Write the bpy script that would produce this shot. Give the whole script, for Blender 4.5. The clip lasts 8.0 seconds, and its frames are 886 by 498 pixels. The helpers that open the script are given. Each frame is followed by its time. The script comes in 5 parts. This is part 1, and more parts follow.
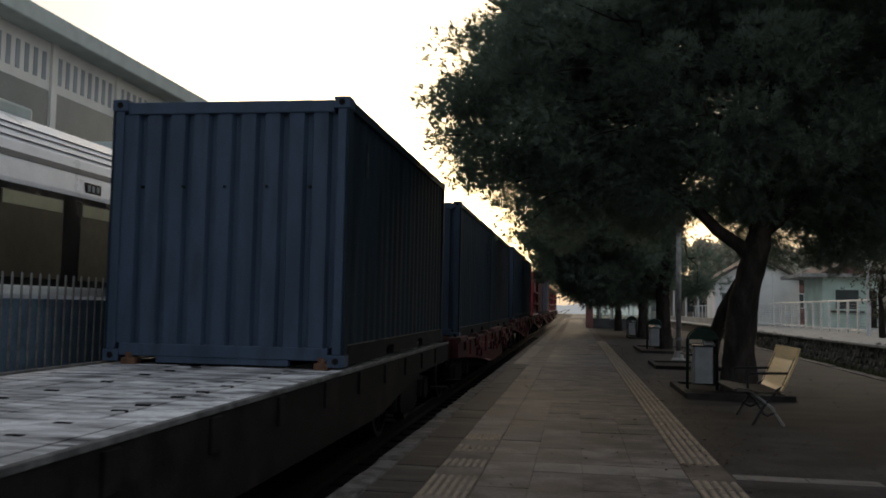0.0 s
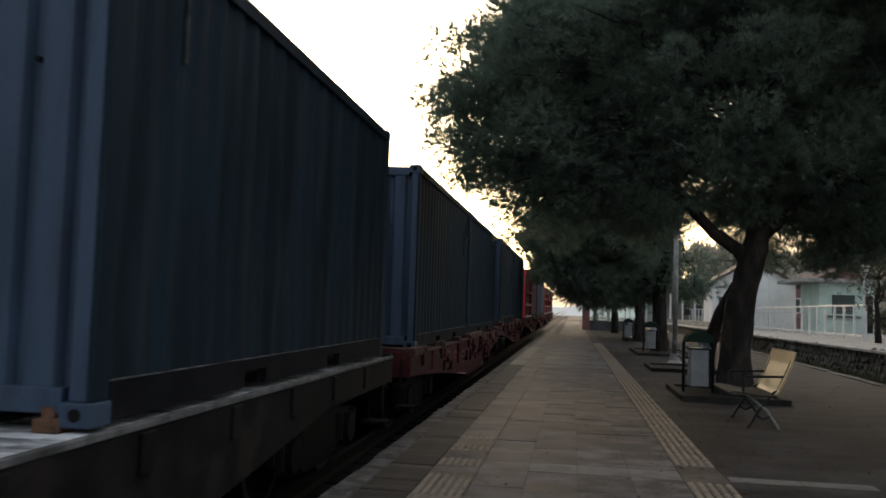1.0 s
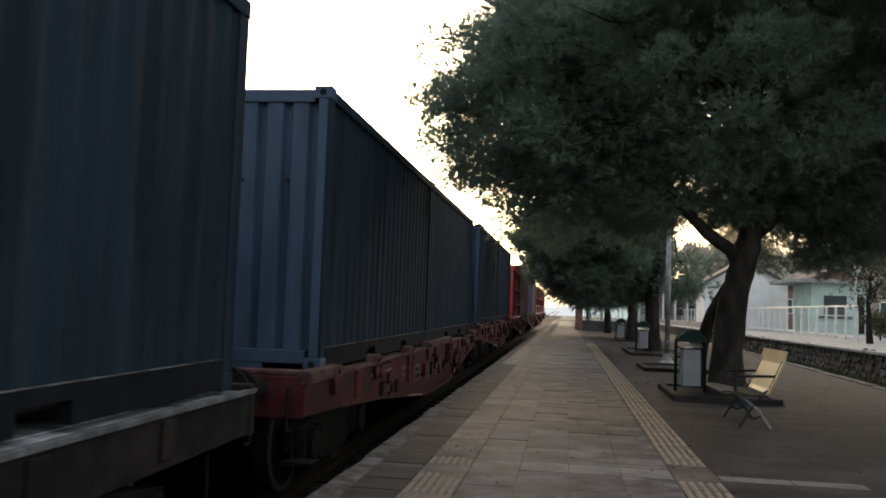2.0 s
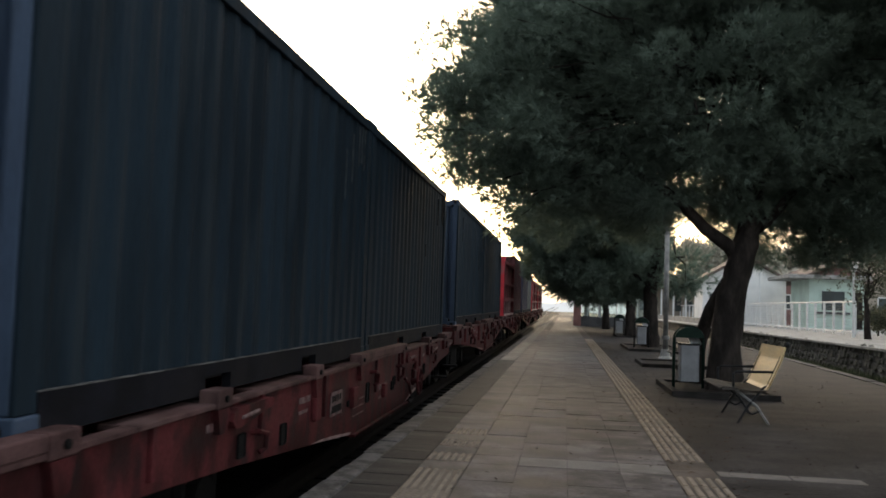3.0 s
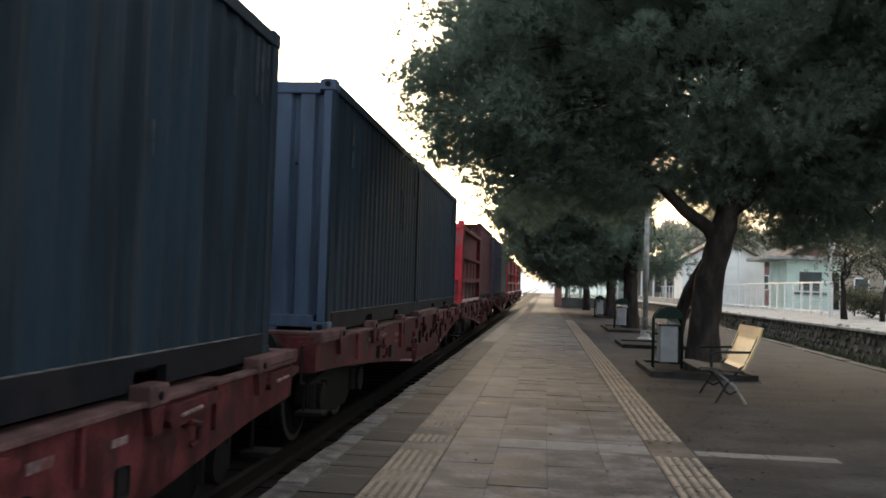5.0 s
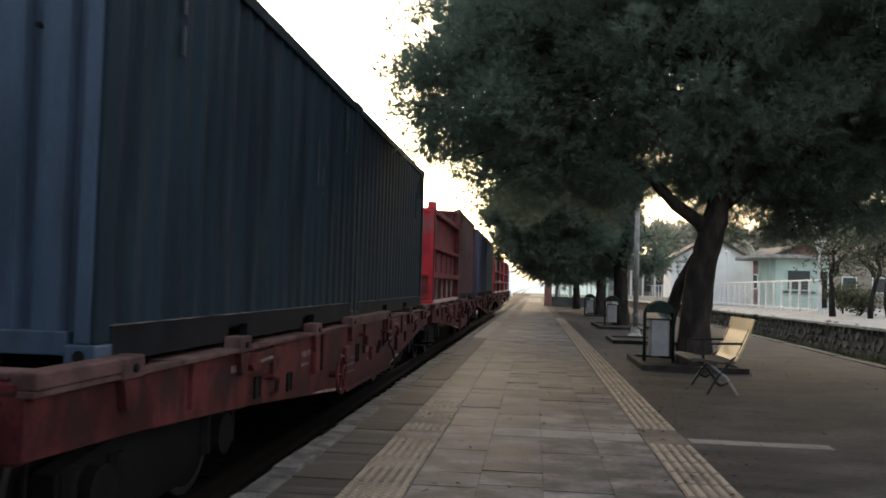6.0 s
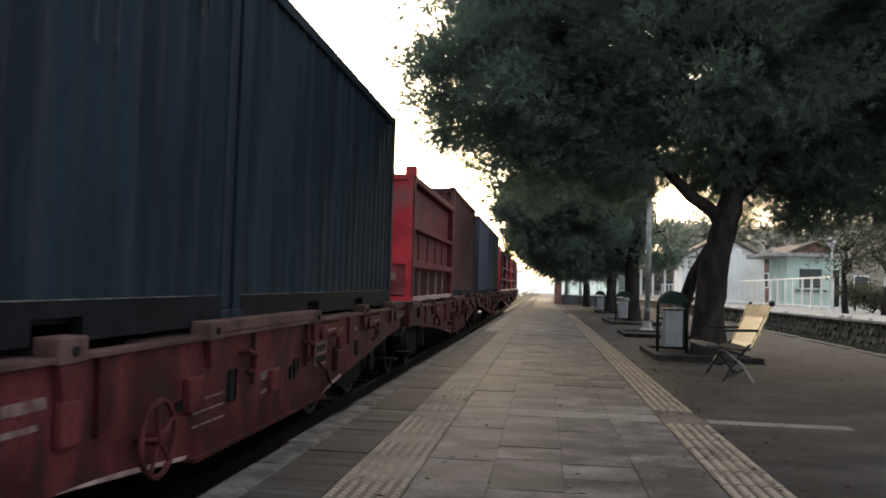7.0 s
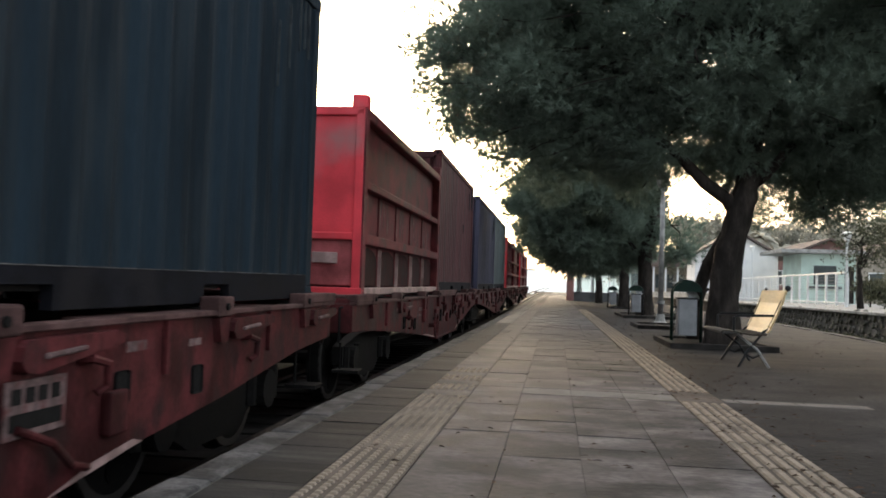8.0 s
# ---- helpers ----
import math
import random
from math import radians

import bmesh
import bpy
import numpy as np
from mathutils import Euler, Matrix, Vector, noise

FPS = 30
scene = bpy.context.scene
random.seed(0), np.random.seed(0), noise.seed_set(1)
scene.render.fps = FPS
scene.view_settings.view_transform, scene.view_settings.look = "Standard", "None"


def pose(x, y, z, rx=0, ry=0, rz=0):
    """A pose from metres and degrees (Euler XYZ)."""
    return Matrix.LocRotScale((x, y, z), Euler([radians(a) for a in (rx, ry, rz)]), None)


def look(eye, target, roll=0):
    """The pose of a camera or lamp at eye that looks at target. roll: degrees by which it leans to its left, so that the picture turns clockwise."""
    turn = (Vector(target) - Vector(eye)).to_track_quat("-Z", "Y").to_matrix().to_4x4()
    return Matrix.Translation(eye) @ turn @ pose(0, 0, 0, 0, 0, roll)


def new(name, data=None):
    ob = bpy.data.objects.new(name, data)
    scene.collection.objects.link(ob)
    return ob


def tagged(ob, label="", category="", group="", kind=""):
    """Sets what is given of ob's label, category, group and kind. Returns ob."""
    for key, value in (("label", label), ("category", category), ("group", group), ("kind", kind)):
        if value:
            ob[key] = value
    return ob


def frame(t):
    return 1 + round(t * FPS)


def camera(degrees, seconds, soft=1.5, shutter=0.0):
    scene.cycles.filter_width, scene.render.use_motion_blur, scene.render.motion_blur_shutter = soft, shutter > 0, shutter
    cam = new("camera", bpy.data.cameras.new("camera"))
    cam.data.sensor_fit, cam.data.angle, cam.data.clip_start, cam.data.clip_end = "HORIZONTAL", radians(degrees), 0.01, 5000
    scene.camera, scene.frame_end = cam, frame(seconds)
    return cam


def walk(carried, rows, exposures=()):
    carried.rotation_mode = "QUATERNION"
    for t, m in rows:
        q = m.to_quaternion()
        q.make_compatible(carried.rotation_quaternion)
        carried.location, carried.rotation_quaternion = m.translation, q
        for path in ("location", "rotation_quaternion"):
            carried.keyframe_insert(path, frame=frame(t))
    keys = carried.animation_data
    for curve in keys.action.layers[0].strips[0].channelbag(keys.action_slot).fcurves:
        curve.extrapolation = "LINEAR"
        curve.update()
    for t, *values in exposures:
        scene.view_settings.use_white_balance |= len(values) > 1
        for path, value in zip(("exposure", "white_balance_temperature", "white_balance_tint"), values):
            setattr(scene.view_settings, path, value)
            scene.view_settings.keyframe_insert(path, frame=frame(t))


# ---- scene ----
cam = camera(54.6, 8.0, soft=1.75, shutter=0.2)
PATH = [
    (0, (-0.054, 0.085, 1.063), (-0.361, 2.057, 1.198), 1.2),
    (0.5, (-0.058, 0.105, 1.055), (-0.361, 2.078, 1.192), 1.5),
    (1, (-0.057, 0.082, 1.054), (-0.358, 2.054, 1.19), 1.9),
    (1.5, (-0.048, 0.1, 1.045), (-0.338, 2.074, 1.184), 2.1),
    (3, (-0.049, 0.1, 1.045), (-0.331, 2.076, 1.172), 2.0),
    (3.5, (-0.06, 0.095, 1.043), (-0.341, 2.072, 1.17), 2.1),
    (4, (-0.07, 0.102, 1.038), (-0.352, 2.078, 1.165), 2.0),
    (4.5, (-0.047, 0.102, 1.042), (-0.324, 2.08, 1.148), 1.9),
    (5, (-0.04, 0.107, 1.05), (-0.278, 2.091, 1.136), 1.8),
    (6.5, (-0.088, 0.131, 0.894), (-0.301, 2.117, 0.983), 1.7),
    (7, (-0.109, 0.153, 0.827), (-0.344, 2.137, 0.915), 1.8),
    (7.5, (-0.125, 0.173, 0.769), (-0.383, 2.155, 0.853), 1.8),
    (8, (-0.122, 0.194, 0.688), (-0.384, 2.175, 0.772), 1.9),
]
EXPOSURES = [(0.0, -0.28), (0.5, -0.22), (1.0, 0.3), (1.5, 0.8), (2.0, 0.85), (4.0, 0.92), (5.0, 1.3), (6.5, 1.08), (7.5, 1.42), (8.0, 1.42)]
walk(cam, [(t, look(eye, target, roll)) for t, eye, target, roll in PATH], EXPOSURES)

# ---- light: a low sun behind thin haze, straight down the line ----
SUN_AZ, SUN_EL = -6.0, 13.0          # degrees to the right of +y, degrees up
world = bpy.data.worlds.new("dawn")
scene.world = world
world.use_nodes = True
wt = world.node_tree
sky = wt.nodes.new("ShaderNodeTexSky")
sky.sky_type, sky.sun_disc = "NISHITA", False
sky.sun_elevation, sky.sun_rotation = radians(SUN_EL), radians(SUN_AZ)
sky.dust_density, sky.air_density = 6.0, 1.0
wt.nodes["Background"].inputs["Strength"].default_value = 0.09
wt.links.new(sky.outputs[0], wt.nodes["Background"].inputs["Color"])
# thin high cloud, even over the whole sky
cloud = wt.nodes.new("ShaderNodeBackground")
cloud.inputs["Color"].default_value, cloud.inputs["Strength"].default_value = (0.92, 0.96, 1.0, 1), 0.42
both = wt.nodes.new("ShaderNodeAddShader")
wt.links.new(wt.nodes["Background"].outputs[0], both.inputs[0])
wt.links.new(cloud.outputs[0], both.inputs[1])
wt.links.new(both.outputs[0], wt.nodes["World Output"].inputs["Surface"])
sun = new("sun", bpy.data.lights.new("sun", "SUN"))
sun.data.energy, sun.data.angle, sun.data.color = 0.4, radians(12), (1.0, 0.82, 0.62)
sun.matrix_world = look((0, 0, 0), (-math.sin(radians(SUN_AZ)), -math.cos(radians(SUN_AZ)), -math.tan(radians(SUN_EL))))

# ---- materials ----


def material(name, color, rough=0.6, metal=0.0, vary=0.25, scale=6.0, fine=60.0, bump=0.15, stain=None, amount=0.4, stretch=(1, 1, 1), per_piece=0.0, island=False, stain_scale=2.0, translucent=0.0, world=False):
    """A surface with broad mottling, fine grain, fine relief and, where given, stains of a second colour."""
    m = bpy.data.materials.new(name)
    m.use_nodes = True
    nt = m.node_tree
    b = nt.nodes["Principled BSDF"]
    b.inputs["Roughness"].default_value, b.inputs["Metallic"].default_value = rough, metal
    b.inputs["Specular IOR Level"].default_value = 0.5 if rough < 0.45 else 0.28 if rough < 0.62 else 0.12
    co = nt.nodes.new("ShaderNodeTexCoord")
    mp = nt.nodes.new("ShaderNodeMapping")
    mp.inputs["Scale"].default_value = stretch
    nt.links.new(nt.nodes.new("ShaderNodeNewGeometry").outputs["Position"] if world else co.outputs["Object"], mp.inputs["Vector"])

    def grain(s, detail):
        n = nt.nodes.new("ShaderNodeTexNoise")
        n.inputs["Scale"].default_value, n.inputs["Detail"].default_value = s, detail
        nt.links.new(mp.outputs[0], n.inputs["Vector"])
        return n.outputs["Fac"]

    def mix(kind, fac, a, c):
        x = nt.nodes.new("ShaderNodeMix")
        x.data_type, x.blend_type = "RGBA", kind
        for sock, value in ((x.inputs["Factor"], fac), (x.inputs[6], a), (x.inputs[7], c)):
            if isinstance(value, (int, float)):
                sock.default_value = value
            elif isinstance(value, tuple):
                sock.default_value = (*value, 1) if len(value) == 3 else value
            else:
                nt.links.new(value, sock)
        return x.outputs[2]

    def ramp(src, lo, hi, a, c):
        r = nt.nodes.new("ShaderNodeMapRange")
        for i, v in enumerate((lo, hi, a, c)):
            r.inputs[i + 1].default_value = v
        nt.links.new(src, r.inputs[0])
        return r.outputs[0]

    broad, fin = grain(scale, 3), grain(fine, 4)
    dark, light = tuple(c * (1 - vary) for c in color), tuple(min(1, c * (1 + vary)) for c in color)
    out = mix("MIX", ramp(broad, 0.38, 0.62, 0, 1), dark, light)
    g = ramp(fin, 0.3, 0.7, 1 - 0.5 * vary, 1 + 0.5 * vary)
    cg = nt.nodes.new("ShaderNodeCombineColor")
    for i in range(3):
        nt.links.new(g, cg.inputs[i])
    out = mix("MULTIPLY", 1.0, out, cg.outputs[0])
    if stain:
        s = grain(stain_scale, 6)
        out = mix("MIX", ramp(s, 0.52, 0.68, 0, amount), out, stain)
    if per_piece or island:
        if island:
            src = nt.nodes.new("ShaderNodeNewGeometry").outputs["Random Per Island"]
        else:
            src = nt.nodes.new("ShaderNodeObjectInfo").outputs["Random"]
        k = ramp(src, 0, 1, 1 - per_piece, 1 + per_piece)
        c2 = nt.nodes.new("ShaderNodeCombineColor")
        for i in range(3):
            nt.links.new(k, c2.inputs[i])
        out = mix("MULTIPLY", 1.0, out, c2.outputs[0])
    nt.links.new(out, b.inputs["Base Color"])
    if translucent:
        tr = nt.nodes.new("ShaderNodeBsdfTranslucent")
        nt.links.new(out, tr.inputs["Color"])
        ms = nt.nodes.new("ShaderNodeMixShader")
        ms.inputs[0].default_value = translucent
        nt.links.new(b.outputs[0], ms.inputs[1])
        nt.links.new(tr.outputs[0], ms.inputs[2])
        nt.links.new(ms.outputs[0], nt.nodes["Material Output"].inputs["Surface"])
    nt.links.new(ramp(broad, 0.3, 0.7, max(0.02, rough - 0.1), min(1, rough + 0.1)), b.inputs["Roughness"])
    if bump:
        bp = nt.nodes.new("ShaderNodeBump")
        bp.inputs["Strength"].default_value, bp.inputs["Distance"].default_value = bump, 0.01
        nt.links.new(fin, bp.inputs["Height"])
        nt.links.new(bp.outputs[0], b.inputs["Normal"])
    return m


def glass_material(name, tint, rough=0.05):
    m = bpy.data.materials.new(name)
    m.use_nodes = True
    nt = m.node_tree
    b = nt.nodes["Principled BSDF"]
    b.inputs["Base Color"].default_value, b.inputs["Roughness"].default_value = (*tint, 1), rough
    clear = nt.nodes.new("ShaderNodeBsdfTransparent")
    clear.inputs["Color"].default_value = (*tint, 1)
    mixed = nt.nodes.new("ShaderNodeMixShader")
    mixed.inputs[0].default_value = 0.12
    nt.links.new(clear.outputs[0], mixed.inputs[1])
    nt.links.new(b.outputs[0], mixed.inputs[2])
    nt.links.new(mixed.outputs[0], nt.nodes["Material Output"].inputs["Surface"])
    return m


def glow_haze_material(name, color, strength):
    """A pale surface that glows, standing in for sunlit mist over the far distance."""
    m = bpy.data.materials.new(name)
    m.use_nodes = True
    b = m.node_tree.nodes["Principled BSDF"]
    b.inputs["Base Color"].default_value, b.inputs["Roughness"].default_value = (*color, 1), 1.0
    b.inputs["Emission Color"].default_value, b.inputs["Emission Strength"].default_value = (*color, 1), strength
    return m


M = {
    # One blue paint in two tones: shade painted into sides, light into ends.
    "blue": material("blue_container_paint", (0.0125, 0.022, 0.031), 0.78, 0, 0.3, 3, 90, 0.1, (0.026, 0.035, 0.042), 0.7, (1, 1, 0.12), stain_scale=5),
    "blue_end_lit": material("faded_blue_paint", (0.048, 0.074, 0.118), 0.6, 0, 0.22, 4, 90, 0.1, (0.03, 0.038, 0.054), 0.65, (1, 1, 0.2), stain_scale=4),
    # Bottom rail, darker than the side panels.
    "rail_dark": material("sooty_blue_paint", (0.0085, 0.0085, 0.0115), 0.85, 0, 0.35, 4, 60, 0.2, (0.018, 0.015, 0.0145), 0.6),
    "dust": material("pale_road_dust", (0.11, 0.105, 0.1), 0.9, 0, 0.4, 6, 60, 0.2, (0.02, 0.02, 0.02), 0.95, stain_scale=2.6),
    "streak": material("bare_scratch", (0.045, 0.052, 0.056), 0.7, 0, 0.3, 5, 60, 0.1, (0.016, 0.024, 0.031), 0.9, stain_scale=6),
    "maroon": material("maroon_paint", (0.085, 0.036, 0.038), 0.65, 0, 0.3, 3, 80, 0.1, (0.06, 0.04, 0.04), 0.6, (1, 1, 0.15)),
    "slate": material("slate_blue_paint", (0.055, 0.055, 0.085), 0.65, 0, 0.25, 3, 80, 0.1, (0.09, 0.09, 0.12), 0.5, (1, 1, 0.15)),
    "grey": material("grey_green_paint", (0.09, 0.105, 0.105), 0.65, 0, 0.25, 3, 80, 0.1, (0.08, 0.08, 0.08), 0.5, (1, 1, 0.15)),
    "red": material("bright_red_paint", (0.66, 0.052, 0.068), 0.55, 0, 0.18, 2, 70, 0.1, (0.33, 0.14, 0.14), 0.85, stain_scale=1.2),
    # Bulk container sides: the same red with the train side's shade mixed in.
    "red_side_shaded": material("dusty_red_paint", (0.14, 0.032, 0.036), 0.65, 0, 0.35, 3, 70, 0.15, (0.06, 0.032, 0.032), 0.8, stain_scale=2.5),
    "stripe": material("pale_worn_edge", (0.36, 0.24, 0.22), 0.6, 0, 0.3, 5),
    "wagon": material("rusty_red_wagon_paint", (0.07, 0.016, 0.0172), 0.68, 0, 0.5, 4, 50, 0.3, (0.024, 0.013, 0.013), 0.92, (1, 1, 0.6), stain_scale=4.5),
    "wagon_top": material("dusty_wagon_flange", (0.085, 0.046, 0.043), 0.85, 0, 0.35, 4, 60, 0.25, (0.14, 0.09, 0.083), 0.6),
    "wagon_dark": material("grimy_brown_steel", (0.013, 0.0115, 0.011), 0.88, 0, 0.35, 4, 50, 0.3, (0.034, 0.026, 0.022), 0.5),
    "deck": material("worn_deck_boards", (0.46, 0.455, 0.46), 0.75, 0, 0.4, 4, 40, 0.5, (0.05, 0.05, 0.055), 0.97, (0.45, 2.0, 1), per_piece=0.25, stain_scale=3.6),
    "steel": material("grey_steel_edge", (0.12, 0.118, 0.115), 0.75, 0.0, 0.35, 6, 60, 0.2, (0.04, 0.035, 0.032), 0.7),
    # Running gear: grime plus the shade beneath the train, both in the colour.
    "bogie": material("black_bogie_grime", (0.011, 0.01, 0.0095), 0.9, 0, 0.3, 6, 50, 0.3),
    "tread": material("worn_wheel_rim", (0.07, 0.065, 0.06), 0.6, 0.4, 0.15, 8),
    "rust": material("rusty_twistlock", (0.12, 0.066, 0.042), 0.8, 0, 0.35, 12, 80, 0.3),
    "white_mark": material("white_stencil_paint", (0.15, 0.1, 0.096), 0.7, 0, 0.4, 14, 80, 0.1, (0.12, 0.04, 0.04), 0.95, stain_scale=12),
    "brake": material("yellowed_brake_hose", (0.5, 0.45, 0.28), 0.6, 0, 0.2, 9),
    # Rail, sleeper and ballast colours include the shade under the wagons.
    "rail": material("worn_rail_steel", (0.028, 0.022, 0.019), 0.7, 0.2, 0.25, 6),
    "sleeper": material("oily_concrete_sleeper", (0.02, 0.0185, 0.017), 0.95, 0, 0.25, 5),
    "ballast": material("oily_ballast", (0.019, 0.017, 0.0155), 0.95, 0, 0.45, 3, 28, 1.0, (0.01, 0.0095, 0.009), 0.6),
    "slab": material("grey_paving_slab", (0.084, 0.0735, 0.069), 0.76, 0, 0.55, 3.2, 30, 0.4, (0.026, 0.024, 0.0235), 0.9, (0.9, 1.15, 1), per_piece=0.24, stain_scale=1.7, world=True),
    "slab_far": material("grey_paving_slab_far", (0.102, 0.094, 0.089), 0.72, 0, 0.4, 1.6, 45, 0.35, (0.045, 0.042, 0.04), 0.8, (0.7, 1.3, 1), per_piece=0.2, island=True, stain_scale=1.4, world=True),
    "slab_dark": material("dark_paving_slab", (0.017, 0.0165, 0.0172), 0.8, 0, 0.4, 3, 60, 0.35, (0.06, 0.057, 0.055), 0.6, (0.35, 2.6, 1), per_piece=0.3, stain_scale=3.5, world=True),
    "band": material("pale_band_slab", (0.155, 0.138, 0.124), 0.85, 0, 0.3, 3, 60, 0.35, (0.065, 0.059, 0.055), 0.8, per_piece=0.15, stain_scale=3, world=True),
    "kerb": material("worn_concrete_edge", (0.07, 0.066, 0.064), 0.9, 0, 0.5, 5, 50, 0.6, (0.022, 0.021, 0.021), 0.85, per_piece=0.12, stain_scale=4.5, world=True),
    "joint": material("dirty_mortar", (0.068, 0.062, 0.059), 0.95, 0, 0.3, 5, 60, 0.4),
    "tactile": material("yellow_tactile_tile", (0.105, 0.083, 0.066), 0.8, 0, 0.35, 2, 60, 0.3, (0.05, 0.044, 0.039), 0.85, per_piece=0.2, stain_scale=2.6, world=True),
    "tactile_bar": material("worn_tactile_rib", (0.235, 0.19, 0.145), 0.75, 0, 0.3, 3, 60, 0.3, (0.1, 0.08, 0.064), 0.8, stain_scale=3, world=True),
    "concrete": material("dark_tarred_surface", (0.033, 0.029, 0.0272), 0.85, 0, 0.5, 1.6, 26, 0.9, (0.0135, 0.0122, 0.0117), 0.9, (0.85, 1.2, 1), stain_scale=1.0),
    "ground": material("dry_earth", (0.16, 0.145, 0.125), 0.95, 0, 0.3, 0.6, 12, 0.6, (0.09, 0.095, 0.06), 0.7, stain_scale=0.25),
    "verge": material("mossy_earth", (0.06, 0.063, 0.037), 0.95, 0, 0.35, 2.5, 20, 0.8, (0.12, 0.1, 0.075), 0.7, stain_scale=1.0),
    "grass": material("grass_blades", (0.062, 0.069, 0.035), 0.85, 0, 0.3, 2, 20, 0, island=True, per_piece=0.4),
    "stone": material("rough_wall_stone", (0.095, 0.09, 0.082), 0.9, 0, 0.3, 4, 40, 0.7, (0.07, 0.085, 0.045), 0.5, per_piece=0.4),
    "coping": material("concrete_coping", (0.33, 0.32, 0.3), 0.9, 0, 0.3, 2, 40, 0.4, (0.13, 0.125, 0.115), 0.7),
    "bark": material("pine_bark", (0.032, 0.026, 0.0225), 0.95, 0, 0.4, 7, 30, 1.0, (0.018, 0.015, 0.013), 0.7, (1, 1, 0.35), stain_scale=9),
    "litter": material("dry_pine_litter", (0.06, 0.04, 0.028), 0.95, 0, 0.3, 3, 30, 0, island=True, per_piece=0.4),
    "needle": material("pine_needles", (0.172, 0.218, 0.172), 0.7, 0, 0.16, 0.7, 10, 0, island=True, per_piece=0.15, translucent=0.5),
    # Far needles: the pallor of distant haze is mixed into the colour.
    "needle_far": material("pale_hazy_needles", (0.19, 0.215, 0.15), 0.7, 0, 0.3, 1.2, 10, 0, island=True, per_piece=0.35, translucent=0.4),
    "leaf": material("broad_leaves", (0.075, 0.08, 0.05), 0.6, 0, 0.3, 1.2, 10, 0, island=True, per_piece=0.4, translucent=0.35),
    # Far leaves and fronds, their green paled to imitate haze.
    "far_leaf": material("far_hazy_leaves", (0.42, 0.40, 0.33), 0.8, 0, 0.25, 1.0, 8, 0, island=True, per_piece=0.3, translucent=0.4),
    "bin": material("grey_bin_enamel", (0.23, 0.23, 0.235), 0.5, 0, 0.12, 5, 60, 0.05, (0.16, 0.15, 0.15), 0.4),
    "green_iron": material("dark_green_iron", (0.01, 0.022, 0.016), 0.62, 0, 0.2, 8, 60, 0.1),
    "black_iron": material("black_iron", (0.018, 0.018, 0.018), 0.5, 0.3, 0.25, 8, 60, 0.1),
    "bare_iron": material("bright_worn_iron", (0.5, 0.5, 0.5), 0.35, 0.7, 0.2, 8),
    "wood": material("varnished_bench_wood", (0.45, 0.33, 0.165), 0.35, 0, 0.22, 4, 50, 0.15, (0.33, 0.21, 0.09), 0.5, (1, 0.2, 1), stain_scale=3),
    "pole": material("galvanised_pole", (0.26, 0.255, 0.245), 0.55, 0.4, 0.25, 6, 60, 0.1),
    "white": material("white_painted_metal", (0.74, 0.74, 0.72), 0.5, 0, 0.08, 4, 50, 0.05),
    "plaster": material("white_plaster", (0.8, 0.785, 0.76), 0.9, 0, 0.08, 0.6, 30, 0.2, (0.5, 0.5, 0.5), 0.3, stain_scale=0.5),
    "cream": material("cream_render", (0.76, 0.74, 0.69), 0.85, 0, 0.07, 1.0, 40, 0.15),
    "louvre": material("shaded_grey_slot", (0.34, 0.36, 0.36), 0.8, 0, 0.1, 2),
    "eave": material("grey_green_eave", (0.45, 0.5, 0.48), 0.7, 0, 0.08, 2, 40, 0.05),
    "roof": material("faded_roof_tile", (0.15, 0.115, 0.1), 0.85, 0, 0.25, 2, 25, 0.4, (0.1, 0.085, 0.08), 0.5),
    "brick_wall": material("red_house_render", (0.2, 0.115, 0.105), 0.85, 0, 0.2, 1.5, 20, 0.3),
    "mint": material("mint_green_render", (0.5, 0.61, 0.54), 0.8, 0, 0.1, 1, 30, 0.1),
    "ochre": material("ochre_render", (0.3, 0.26, 0.21), 0.85, 0, 0.2, 0.8, 20, 0.2),
    "pane": material("dark_window_pane", (0.05, 0.06, 0.058), 0.5, 0, 0.15, 2, 20, 0),
    "car_white": material("silver_white_coach_paint", (0.72, 0.75, 0.8), 0.35, 0.1, 0.08, 2, 40, 0.03),
    "car_grey": material("dark_grey_coach_stripe", (0.12, 0.13, 0.15), 0.35, 0, 0.1, 2),
    "car_black": material("black_window_band", (0.015, 0.015, 0.016), 0.2, 0, 0.2, 3),
    "car_pane": material("olive_coach_window", (0.07, 0.066, 0.045), 0.5, 0, 0.3, 1.2, 10, 0),
    "blind": material("olive_cream_blind", (0.42, 0.40, 0.27), 0.7, 0, 0.1, 3),
    "blue_plinth": material("dirty_blue_panel", (0.15, 0.215, 0.285), 0.6, 0, 0.25, 2, 40, 0.1, (0.06, 0.08, 0.1), 0.6),
    "shelter_red": material("maroon_pillar", (0.33, 0.17, 0.15), 0.7, 0, 0.15, 2),
    "shelter_base": material("dark_grey_plinth", (0.10, 0.10, 0.10), 0.85, 0, 0.2, 2),
    # Roof grey lightened to imitate haze.
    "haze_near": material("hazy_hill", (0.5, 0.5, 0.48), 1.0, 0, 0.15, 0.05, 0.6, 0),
    "lamp_head": material("opal_lamp_glass", (0.85, 0.85, 0.83), 0.3, 0, 0.03, 4, 40, 0),
}
M["hall_pane"] = material("sky_reflecting_pane", (0.1, 0.115, 0.11), 0.12, 0, 0.1, 1, 20, 0)
# Seat boards: the hollow's shade and the lip's sheen are painted tones.
M["seat_shaded"] = material("grimy_seat_plywood", (0.05, 0.042, 0.034), 0.8, 0, 0.3, 4, 50, 0.15, (0.03, 0.026, 0.022), 0.6)
